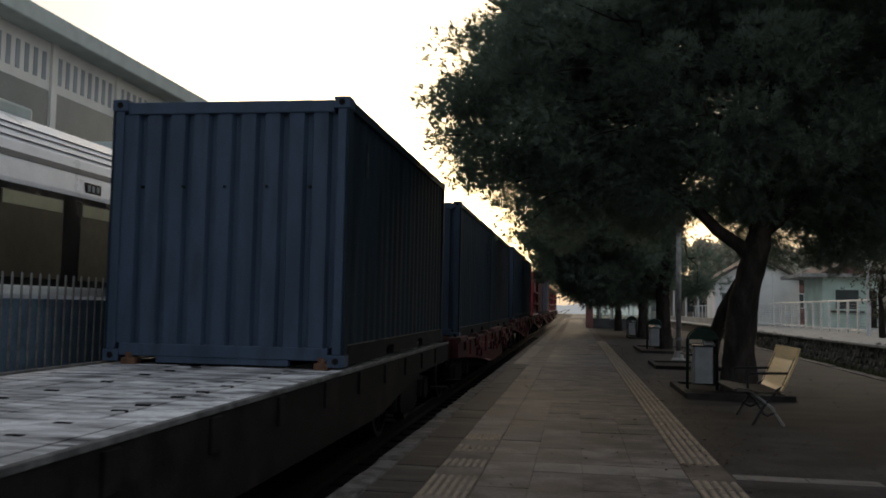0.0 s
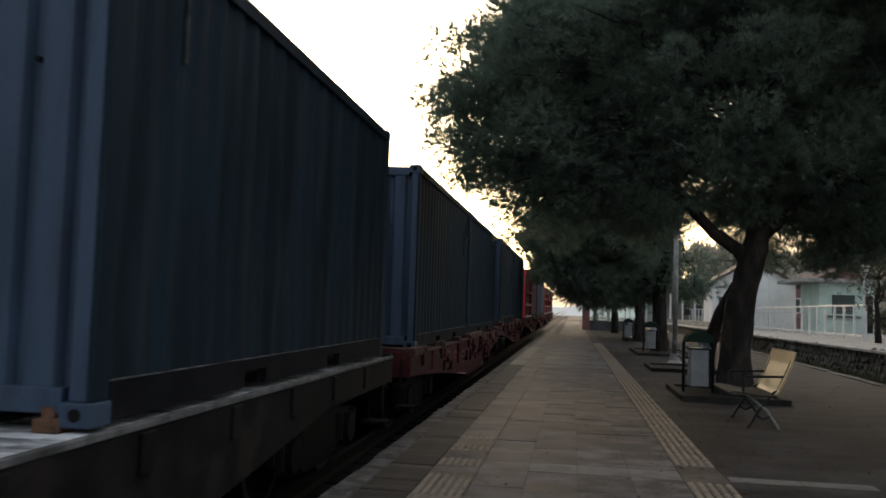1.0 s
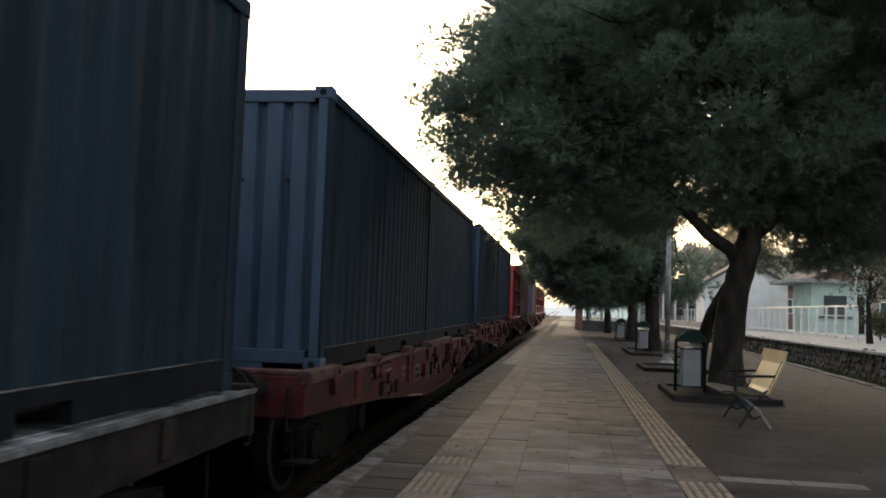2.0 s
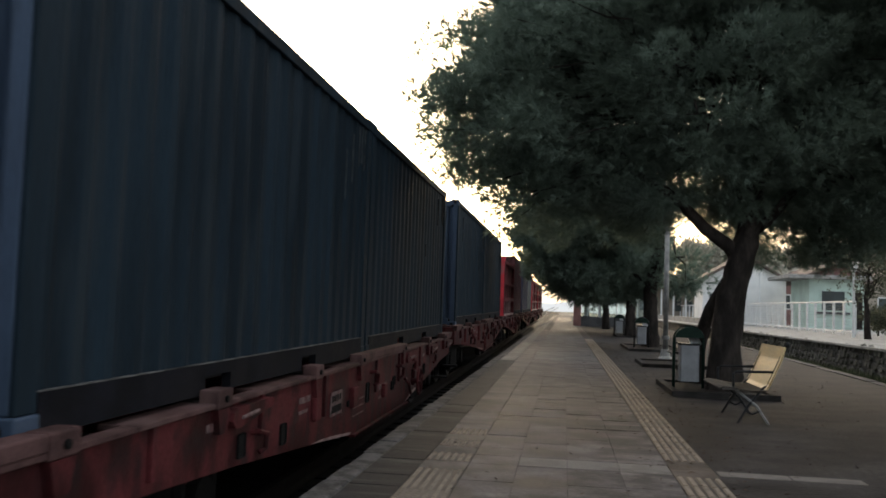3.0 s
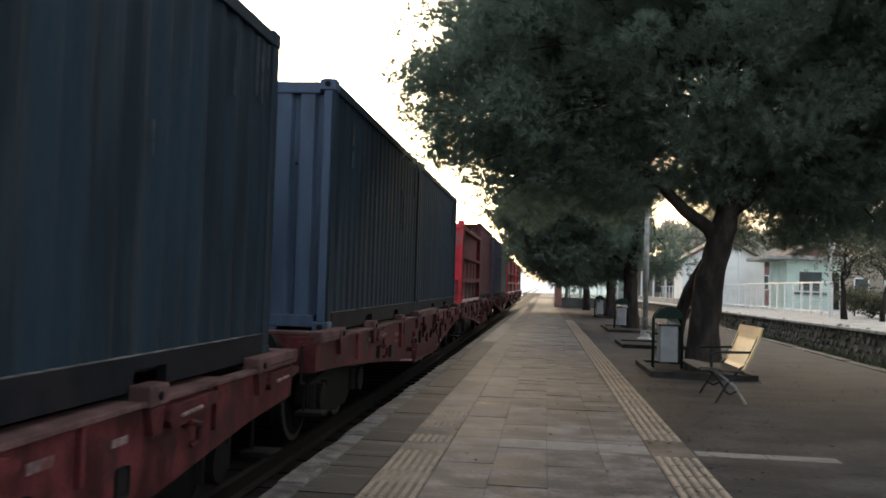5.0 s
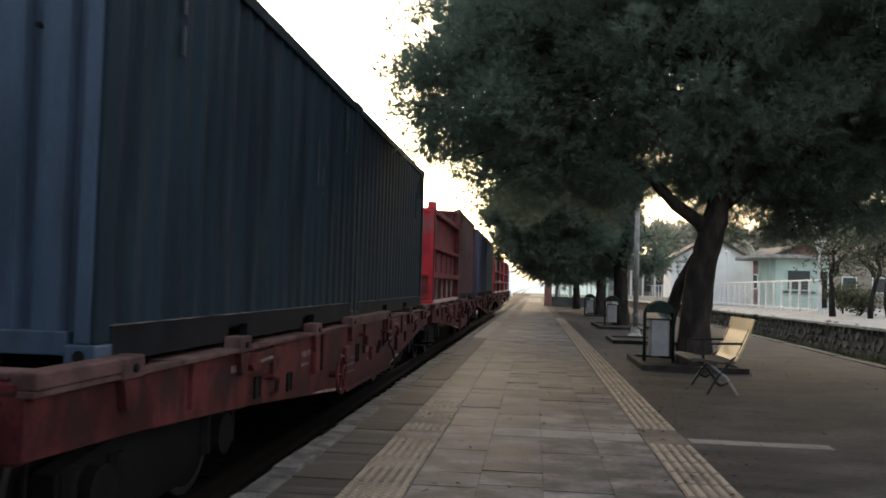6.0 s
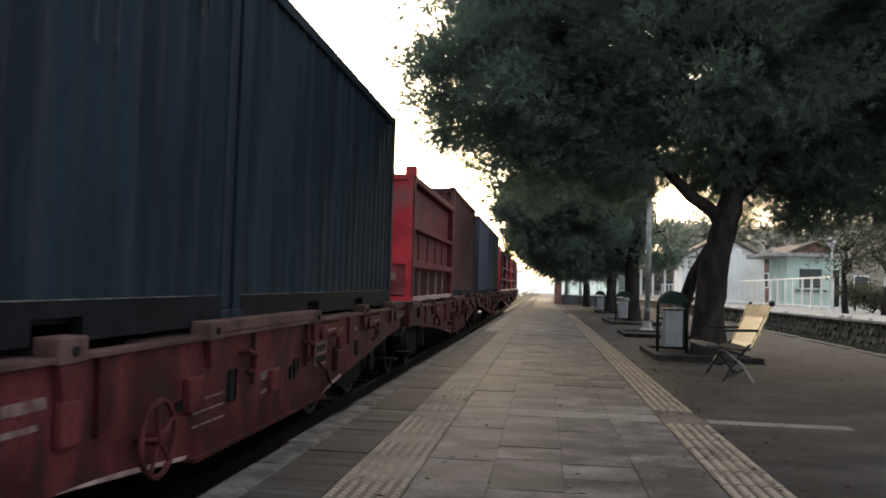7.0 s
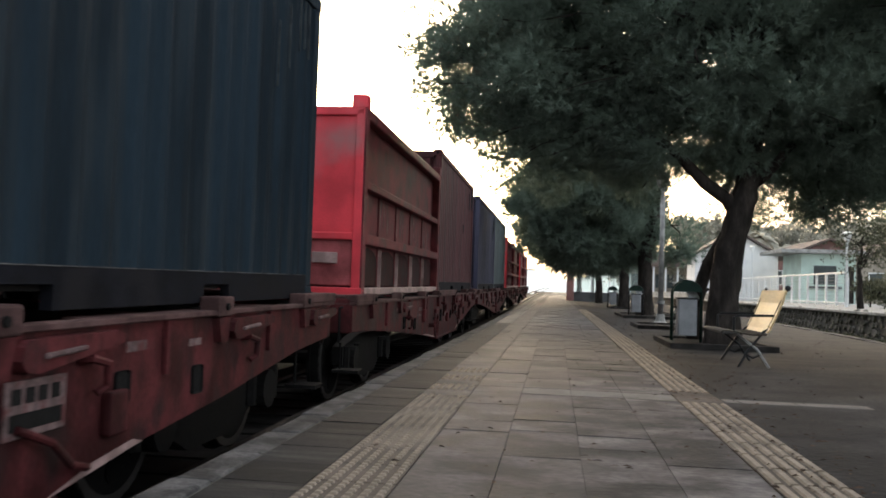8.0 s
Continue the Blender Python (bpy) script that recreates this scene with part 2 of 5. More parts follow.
M["seat_edge"] = material("weathered_seat_edge", (0.07, 0.063, 0.055), 0.8, 0, 0.25, 5, 50, 0.15, (0.1, 0.09, 0.08), 0.5)
M["red_faded"] = material("faded_red_paint", (0.3, 0.075, 0.078), 0.7, 0, 0.3, 3, 60, 0.15, (0.16, 0.07, 0.068), 0.8, stain_scale=2.2)
M["pit_kerb"] = material("damp_dark_concrete", (0.026, 0.023, 0.021), 0.9, 0, 0.4, 4, 50, 0.4, (0.06, 0.055, 0.05), 0.6, stain_scale=3)
M["soil"] = material("damp_needle_soil", (0.022, 0.018, 0.014), 0.95, 0, 0.4, 6, 40, 0.8)
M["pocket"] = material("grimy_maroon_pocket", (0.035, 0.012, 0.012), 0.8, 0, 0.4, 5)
M["wear"] = material("chalky_worn_paint", (0.2, 0.12, 0.115), 0.75, 0, 0.35, 6, 60, 0.1, (0.12, 0.035, 0.036), 0.9, stain_scale=7)
M["glass"] = glass_material("greenish_glass", (0.88, 0.94, 0.91))
M["haze"] = glow_haze_material("hazy_distance", (0.8, 0.79, 0.77), 0.28)

# ---- mesh helpers ----


def thing(name, label, category, group="", at=None, kind=""):
    ob = new(name)
    if at is not None:
        ob.matrix_basis = at
    return tagged(ob, label, category, group, kind)


def finish(bm, smooth=False):
    bmesh.ops.recalc_face_normals(bm, faces=bm.faces)
    if smooth:
        for f in bm.faces:
            f.smooth = True
    return bm


def part(name, bm, mat, parent=None, label="", smooth=False):
    """Links a bmesh as one mesh object under a thing or part."""
    me = bpy.data.meshes.new(name)
    finish(bm, smooth)
    bm.to_mesh(me)
    bm.free()
    me.materials.append(mat)
    ob = new(name, me)
    if parent is not None:
        ob.parent = parent
    if label:
        ob["label"] = label
    return ob


def share(ob, parent, m, name=None):
    """A further object on the same mesh."""
    o = new(name or ob.name.split(".")[0], ob.data)
    o.parent = parent
    o.matrix_basis = m
    if "label" in ob:
        o["label"] = ob["label"]
    return o


def mesh_from(name, verts, faces, mat, parent=None, smooth=False):
    me = bpy.data.meshes.new(name)
    me.from_pydata(verts, [], faces)
    me.materials.append(mat)
    if smooth:
        me.polygons.foreach_set("use_smooth", [True] * len(me.polygons))
    ob = new(name, me)
    if parent is not None:
        ob.parent = parent
    return ob


def box(bm, x0, x1, y0, y1, z0, z1, bevel=0.0):
    r = bmesh.ops.create_cube(bm, size=1)["verts"]
    for v in r:
        v.co = Vector((x0 + (v.co.x + 0.5) * (x1 - x0), y0 + (v.co.y + 0.5) * (y1 - y0), z0 + (v.co.z + 0.5) * (z1 - z0)))
    if bevel:
        es = list({e for v in r for e in v.link_edges})
        bmesh.ops.bevel(bm, geom=es, offset=bevel, segments=2, affect="EDGES", profile=0.5)
    return bm


def boxed(x0, x1, y0, y1, z0, z1, bevel=0.0):
    return box(bmesh.new(), x0, x1, y0, y1, z0, z1, bevel)


def tube(bm, points, radii, seg=8, cap=True):
    """A round bar along points, with its own radius at each."""
    rings = []
    pts = [Vector(p) for p in points]
    if isinstance(radii, (int, float)):
        radii = [radii] * len(pts)
    side = None
    for i, p in enumerate(pts):
        d = (pts[min(i + 1, len(pts) - 1)] - pts[max(i - 1, 0)]).normalized()
        if side is None:
            side = d.orthogonal().normalized()
        side = (side - d * side.dot(d)).normalized()
        up = d.cross(side)
        rings.append([bm.verts.new(p + (side * math.cos(a) + up * math.sin(a)) * radii[i]) for a in (2 * math.pi * k / seg for k in range(seg))])
    for a, b in zip(rings, rings[1:]):
        for k in range(seg):
            bm.faces.new((a[k], a[(k + 1) % seg], b[(k + 1) % seg], b[k]))
    if cap:
        bm.faces.new(rings[0])
        bm.faces.new(rings[-1])
    return bm


def prism(bm, outline, axis, a, b):
    """Extrudes a flat outline of (u, v) along an axis from a to b: x: (y, z), y: (x, z), z: (x, y)."""
    def place(u, v, w):
        return (w, u, v) if axis == "x" else (u, w, v) if axis == "y" else (u, v, w)
    lo = [bm.verts.new(place(u, v, a)) for u, v in outline]
    hi = [bm.verts.new(place(u, v, b)) for u, v in outline]
    n = len(outline)
    for i in range(n):
        bm.faces.new((lo[i], lo[(i + 1) % n], hi[(i + 1) % n], hi[i]))
    bm.faces.new(lo)
    bm.faces.new(hi)
    return bm


def corrugated(length, height, period, flat, depth, valley=None):
    """A trapezoidal sheet along +x, standing in z, its crests towards -y."""
    bm = bmesh.new()
    pts, x = [], 0.0
    valley = flat if valley is None else valley
    slope = (period - flat - valley) / 2
    while x < length - 1e-4:
        for dx, d in ((0, 0), (flat, 0), (flat + slope, depth), (flat + slope + valley, depth)):
            if x + dx < length:
                pts.append((x + dx, d))
        x += period
    pts.append((length, 0))
    lo = [bm.verts.new((u, d, 0)) for u, d in pts]
    hi = [bm.verts.new((u, d, height)) for u, d in pts]
    for i in range(len(pts) - 1):
        bm.faces.new((lo[i], lo[i + 1], hi[i + 1], hi[i]))
    return bm

# ---- the train: every piece is built in its own space, y = 0 at its rear end, x = 0 on the track's middle ----
TRACK_X, RAIL_Z, GRADE = -3.42, -0.71, 0.005
movers = []


def put_on_train(ob, s, rise=0.0):
    """s: where the thing's rear end stands along the line at the start."""
    ob.matrix_basis = pose(TRACK_X, s, GRADE * s + rise, math.degrees(GRADE))
    movers.append((ob, s, rise))
    return ob


CW, CL, CH, CB = 1.219, 6.058, 2.591, 0.43


def container(paint, end_paint, label, streaks=()):
    c = thing("shipping_container", label, "container", "containers on the train")
    z0, z1 = CB, CB + CH
    for sx in (-1, 1):
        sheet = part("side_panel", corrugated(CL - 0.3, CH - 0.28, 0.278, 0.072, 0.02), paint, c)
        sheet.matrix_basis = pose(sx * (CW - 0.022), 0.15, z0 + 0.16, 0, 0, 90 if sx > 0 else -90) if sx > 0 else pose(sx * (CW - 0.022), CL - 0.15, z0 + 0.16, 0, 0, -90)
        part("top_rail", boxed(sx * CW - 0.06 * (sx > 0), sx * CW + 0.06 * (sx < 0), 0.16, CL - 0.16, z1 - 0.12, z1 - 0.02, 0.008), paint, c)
        rail = bmesh.new()
        x0, x1 = (CW - 0.06, CW) if sx > 0 else (-CW, -CW + 0.06)
        prism(rail, [(0.16, z0 + 0.02), (1.85, z0 + 0.02), (1.85, z0 + 0.13), (2.25, z0 + 0.13), (2.25, z0 + 0.02), (3.8, z0 + 0.02), (3.8, z0 + 0.13), (4.2, z0 + 0.13), (4.2, z0 + 0.02), (CL - 0.16, z0 + 0.02), (CL - 0.16, z0 + 0.206), (0.16, z0 + 0.206)], "x", x0, x1)
        part("bottom_rail", rail, M["rail_dark"], c, "dark bottom rail")
        part("dust_ledge", boxed(*((CW - 0.03, CW + 0.002) if sx > 0 else (-CW - 0.002, -CW + 0.03)), 0.16, CL - 0.16, z0 + 0.206, z0 + 0.2105), M["dust"], c, "pale dust on the ledge")
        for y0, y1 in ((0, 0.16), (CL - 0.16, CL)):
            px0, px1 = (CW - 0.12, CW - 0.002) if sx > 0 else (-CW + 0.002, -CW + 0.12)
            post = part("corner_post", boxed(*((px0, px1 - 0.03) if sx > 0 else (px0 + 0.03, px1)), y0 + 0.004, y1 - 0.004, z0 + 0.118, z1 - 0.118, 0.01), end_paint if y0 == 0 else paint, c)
            # added outer plate in the shaded tone, so the post's side looks unlit
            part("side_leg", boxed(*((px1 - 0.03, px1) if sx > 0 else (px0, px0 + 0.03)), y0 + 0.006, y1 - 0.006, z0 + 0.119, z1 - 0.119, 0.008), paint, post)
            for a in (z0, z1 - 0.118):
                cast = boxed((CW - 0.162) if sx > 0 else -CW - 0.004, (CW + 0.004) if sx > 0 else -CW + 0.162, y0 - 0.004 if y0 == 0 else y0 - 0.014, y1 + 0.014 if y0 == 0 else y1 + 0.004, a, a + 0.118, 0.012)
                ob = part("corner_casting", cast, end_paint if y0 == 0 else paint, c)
                # the opening is a black disc, its inner dark painted on
                hole = bmesh.new()
                yy = -0.008 if y0 == 0 else CL + 0.008
                tube(hole, [(sx * (CW - 0.08), yy, a + 0.06), (sx * (CW - 0.08), yy + (0.01 if y0 == 0 else -0.01), a + 0.06)], 0.032, 10)
                part("hole", hole, M["bogie"], ob)
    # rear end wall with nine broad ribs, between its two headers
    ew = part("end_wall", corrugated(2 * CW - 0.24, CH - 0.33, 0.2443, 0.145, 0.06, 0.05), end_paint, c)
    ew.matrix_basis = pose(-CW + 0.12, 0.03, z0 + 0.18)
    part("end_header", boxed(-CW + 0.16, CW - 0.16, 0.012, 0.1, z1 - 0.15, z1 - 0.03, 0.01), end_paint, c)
    sill = bmesh.new()
    box(sill, -CW + 0.16, CW - 0.16, 0.012, 0.1, z0 + 0.06, z0 + 0.18, 0.008)
    box(sill, -CW + 0.55, CW - 0.55, 0.02, 0.1, z0, z0 + 0.06)
    part("end_sill", sill, end_paint, c)
    for k in range(5):
        vent = bmesh.new()
        x = -CW + 0.33 + k * 0.43
        tube(vent, [(x, 0.02, z0 + 1.72), (x, 0.05, z0 + 1.72)], 0.016, 8)
        part("rivet", vent, M["bogie"], c)
    part("front_wall", boxed(-CW + 0.1, CW - 0.1, CL - 0.08, CL - 0.02, z0 + 0.1, z1 - 0.05), paint, c)
    part("roof", boxed(-CW + 0.03, CW - 0.03, 0.06, CL - 0.06, z1 - 0.07, z1 - 0.03), paint, c)
    part("floor", boxed(-CW + 0.06, CW - 0.06, 0.1, CL - 0.1, z0 + 0.1, z0 + 0.16), M["wagon_dark"], c)
    for y, za, zb, w in streaks:
        part("scratch", boxed(CW - 0.012, CW + 0.003, y, y + w, z0 + za, z0 + zb), M["streak"], c, "pale vertical scratch in the paint")
    return c


def open_top_container(label):
    """Red steel bulk bin, ribbed sides with two long rails and a row of arched pockets at the foot."""
    c = thing("bulk_container", label, "container", "containers on the train")
    z0, z1 = CB + 0.14, CB + 2.1
    L = CL
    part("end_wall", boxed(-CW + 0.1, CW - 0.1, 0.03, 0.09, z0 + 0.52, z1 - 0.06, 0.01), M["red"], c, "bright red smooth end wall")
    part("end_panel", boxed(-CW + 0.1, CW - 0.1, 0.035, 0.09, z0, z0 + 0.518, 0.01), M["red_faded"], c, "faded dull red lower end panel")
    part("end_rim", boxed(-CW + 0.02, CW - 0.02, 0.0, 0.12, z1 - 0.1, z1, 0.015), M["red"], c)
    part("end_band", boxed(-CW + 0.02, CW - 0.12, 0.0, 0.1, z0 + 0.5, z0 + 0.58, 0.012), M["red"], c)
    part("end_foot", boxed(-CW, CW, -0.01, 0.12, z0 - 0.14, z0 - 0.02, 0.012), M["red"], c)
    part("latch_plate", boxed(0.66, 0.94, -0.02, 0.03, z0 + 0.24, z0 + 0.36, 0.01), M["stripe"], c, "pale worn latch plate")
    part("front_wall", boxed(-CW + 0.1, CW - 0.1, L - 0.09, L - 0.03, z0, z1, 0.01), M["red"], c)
    for sx in (-1, 1):
        f = (lambda a, b: (a, b)) if sx > 0 else (lambda a, b: (-b, -a))
        x0, x1 = f(CW - 0.16, CW - 0.12)
        part("side_panel", boxed(x0, x1, 0.12, L - 0.12, z0, z1 - 0.05), M["red_side_shaded"], c)
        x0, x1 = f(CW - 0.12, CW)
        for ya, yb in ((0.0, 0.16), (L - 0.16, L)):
            post = part("corner_post", boxed(*f(CW - 0.12, CW - 0.022), ya, yb, z0 - 0.14, z1 - 0.02, 0.012), M["red"] if ya == 0 else M["red_side_shaded"], c)
            # added plate: the post's side face gets the shaded red
            part("side_leg", boxed(*f(CW - 0.022, CW), ya + 0.002, yb - 0.002, z0 - 0.138, z1 - 0.022, 0.006), M["red_side_shaded"], post)
            part("corner_casting", boxed(*f(CW - 0.17, CW + 0.004), ya - 0.004, yb + 0.004, z1 - 0.02, z1 + 0.13, 0.012), M["red"] if ya == 0 else M["red_side_shaded"], c)
        part("top_rim", boxed(x0, x1, 0.16, L - 0.16, z1 - 0.12, z1, 0.015), M["red_side_shaded"], c)
        part("middle_rail", boxed(*f(CW - 0.12, CW - 0.01), 0.16, L - 0.16, z0 + 1.08, z0 + 1.17, 0.012), M["red_side_shaded"], c)
        part("lower_rail", boxed(*f(CW - 0.12, CW), 0.16, L - 0.16, z0 + 0.46, z0 + 0.58, 0.012), M["red_side_shaded"], c)
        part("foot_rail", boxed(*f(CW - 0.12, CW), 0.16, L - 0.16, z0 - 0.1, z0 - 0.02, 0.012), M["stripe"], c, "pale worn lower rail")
        rib = part("rib", boxed(*f(CW - 0.12, CW - 0.1), -0.02, 0.02, z0 + 0.02, z0 + 1.09, 0.006), M["red_side_shaded"], c)
        n = 5
        rib.matrix_basis = pose(0, 0.16 + (L - 0.32) / n, 0)
        for k in range(2, n):
            share(rib, c, pose(0, 0.16 + (L - 0.32) * k / n, 0))
        for k in range(n):
            a = 0.16 + (L - 0.32) * k / n + 0.06
            w = (L - 0.32) / n - 0.12
            # pocket: a thin dark plate just proud of the side panel
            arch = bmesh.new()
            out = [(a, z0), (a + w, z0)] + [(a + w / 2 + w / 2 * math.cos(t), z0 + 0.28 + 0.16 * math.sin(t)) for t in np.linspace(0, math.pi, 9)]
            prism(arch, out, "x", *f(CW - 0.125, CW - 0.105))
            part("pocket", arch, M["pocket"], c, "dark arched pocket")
            part("pocket_edge", boxed(*f(CW - 0.1, CW - 0.06), a - 0.068, a - 0.052, z0 - 0.02, z0 + 0.44), M["stripe"], c, "worn pale rib edge") if 0 < k else None
            if k in (1, 2, 3, 4):
                for d, za, zb in ((0.05, 0.66, 0.98), (0.28, 0.7, 1.02), (0.52, 0.64, 0.86)):
                    part("wear_mark", boxed(*f(CW - 0.121, CW - 0.117), a + d, a + d + 0.035, z0 + za + 0.03 * (k % 2), z0 + zb), M["wear"], c, "pale worn paint")
    return c


def bogie_parts(w, yc, detail):
    for sx in (-1, 1):
        bm = bmesh.new()
        out = [(yc - 1.25, RAIL_Z + 0.62), (yc - 1.25, RAIL_Z + 0.42), (yc - 0.75, RAIL_Z + 0.38), (yc - 0.4, RAIL_Z + 0.22), (yc + 0.4, RAIL_Z + 0.22), (yc + 0.75, RAIL_Z + 0.38), (yc + 1.25, RAIL_Z + 0.42), (yc + 1.25, RAIL_Z + 0.62), (yc + 0.5, RAIL_Z + 0.72), (yc - 0.5, RAIL_Z + 0.72)]
        prism(bm, out, "x", sx * 0.98 - 0.06, sx * 0.98 + 0.06)
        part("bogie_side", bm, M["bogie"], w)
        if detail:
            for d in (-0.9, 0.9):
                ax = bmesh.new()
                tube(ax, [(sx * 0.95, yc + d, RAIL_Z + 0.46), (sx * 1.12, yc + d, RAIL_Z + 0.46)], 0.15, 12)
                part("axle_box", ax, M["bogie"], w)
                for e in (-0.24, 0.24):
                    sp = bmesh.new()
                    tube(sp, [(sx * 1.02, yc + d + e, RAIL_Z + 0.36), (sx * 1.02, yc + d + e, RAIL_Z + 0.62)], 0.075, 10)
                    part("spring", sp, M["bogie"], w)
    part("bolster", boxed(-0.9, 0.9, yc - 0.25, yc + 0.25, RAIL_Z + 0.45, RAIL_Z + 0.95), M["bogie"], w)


wheel_mesh = None
rollers = []


def wheelset(w, y):
    global wheel_mesh
    if wheel_mesh is None:
        bm = bmesh.new()
        tube(bm, [(-0.9, 0, 0), (0.9, 0, 0)], 0.08, 10)
        for sx in (-1, 1):
            tube(bm, [(sx * 0.685, 0, 0), (sx * 0.715, 0, 0)], [0.485, 0.485], 28)
            tube(bm, [(sx * 0.716, 0, 0), (sx * 0.815, 0, 0)], [0.465, 0.455], 28)
            for k in range(6):
                a = k * math.pi / 3
                p = Vector((sx * 0.826, 0.27 * math.cos(a), 0.27 * math.sin(a)))
                tube(bm, [p - Vector((0.02, 0, 0)), p], 0.07, 8)
        ob = part("wheelset", bm, M["bogie"], w)
        rims = []
        for sx in (-1, 1):
            rim = bmesh.new()
            out = [(0.457 * math.cos(t), 0.457 * math.sin(t)) for t in np.linspace(0, 2 * math.pi, 29)[:-1]]
            inn = [(0.40 * math.cos(t), 0.40 * math.sin(t)) for t in np.linspace(0, 2 * math.pi, 29)[:-1]]
            vo = [rim.verts.new((sx * 0.8185, u, v)) for u, v in out]
            vi = [rim.verts.new((sx * 0.8185, u, v)) for u, v in inn]
            vb = [rim.verts.new((sx * 0.80, u * 1.002, v * 1.002)) for u, v in out]
            for k in range(28):
                rim.faces.new((vo[k], vo[(k + 1) % 28], vi[(k + 1) % 28], vi[k]))
                rim.faces.new((vo[k], vo[(k + 1) % 28], vb[(k + 1) % 28], vb[k]))
            rims.append(part("rim", rim, M["tread"], ob, "polished steel rim"))
        wheel_mesh = (ob, rims)
    else:
        ob = share(wheel_mesh[0], w, pose(0, 0, 0))
        for q in wheel_mesh[1]:
            share(q, ob, pose(0, 0, 0))
    ob.matrix_basis = pose(0, y, RAIL_Z + 0.46)
    rollers.append((ob, y))
    return ob


def coupling_end(w, y, sgn, paint):
    """Headstock, two buffers, hook, screw coupling and hoses at one end; sgn: which way it faces."""
    if paint is M["wagon"]:
        part("headstock_cap", boxed(-1.22, 1.22, min(y - sgn * 0.004, y - sgn * 0.2), max(y - sgn * 0.004, y - sgn * 0.2), 0.452, 0.486, 0.008), M["wagon_top"], w, "dusty headstock flange")
    part("headstock", boxed(-1.28, 1.28, min(y, y - sgn * 0.12), max(y, y - sgn * 0.12), 0.1, 0.45, 0.015), paint, w)
    for sx in (-0.875, 0.875):
        b = bmesh.new()
        tube(b, [(sx, y, 0.33), (sx, y + sgn * 0.26, 0.33)], 0.11, 12)
        tube(b, [(sx, y + sgn * 0.26, 0.33), (sx, y + sgn * 0.40, 0.33)], 0.085, 12)
        tube(b, [(sx, y + sgn * 0.40, 0.33), (sx, y + sgn * 0.44, 0.33)], 0.2, 16)
        part("buffer", b, M["wagon_dark"], w)
    h = bmesh.new()
    tube(h, [(0, y, 0.28), (0, y + sgn * 0.3, 0.28), (0, y + sgn * 0.42, 0.22)], 0.045, 8)
    part("coupling_hook", h, M["bogie"], w)
    for sx in (-0.4, 0.45):
        t = bmesh.new()
        tube(t, [(sx, y, 0.2), (sx, y + sgn * 0.1, 0.06), (sx, y + sgn * 0.28, -0.12), (sx, y + sgn * 0.45, -0.1)], 0.028, 8)
        part("brake_hose", t, M["brake"] if sx > 0 else M["bogie"], w)
    s = bmesh.new()
    tube(s, [(1.2, y + sgn * 0.02, 0.36), (1.2, y + sgn * 0.12, 0.36), (1.2, y + sgn * 0.12, 0.02), (1.2, y + sgn * 0.02, 0.02)], 0.014, 6)
    part("hand_rail", s, M["wagon_dark"], w, "grimy shunter's hand rail")
    s = bmesh.new()
    box(s, 1.05, 1.32, y - sgn * 0.35 - 0.12, y - sgn * 0.35 + 0.12, -0.32, -0.29)
    tube(s, [(1.1, y - sgn * 0.35, -0.29), (1.1, y - sgn * 0.35, 0.1)], 0.014, 6)
    part("foot_step", s, M["bogie"], w)


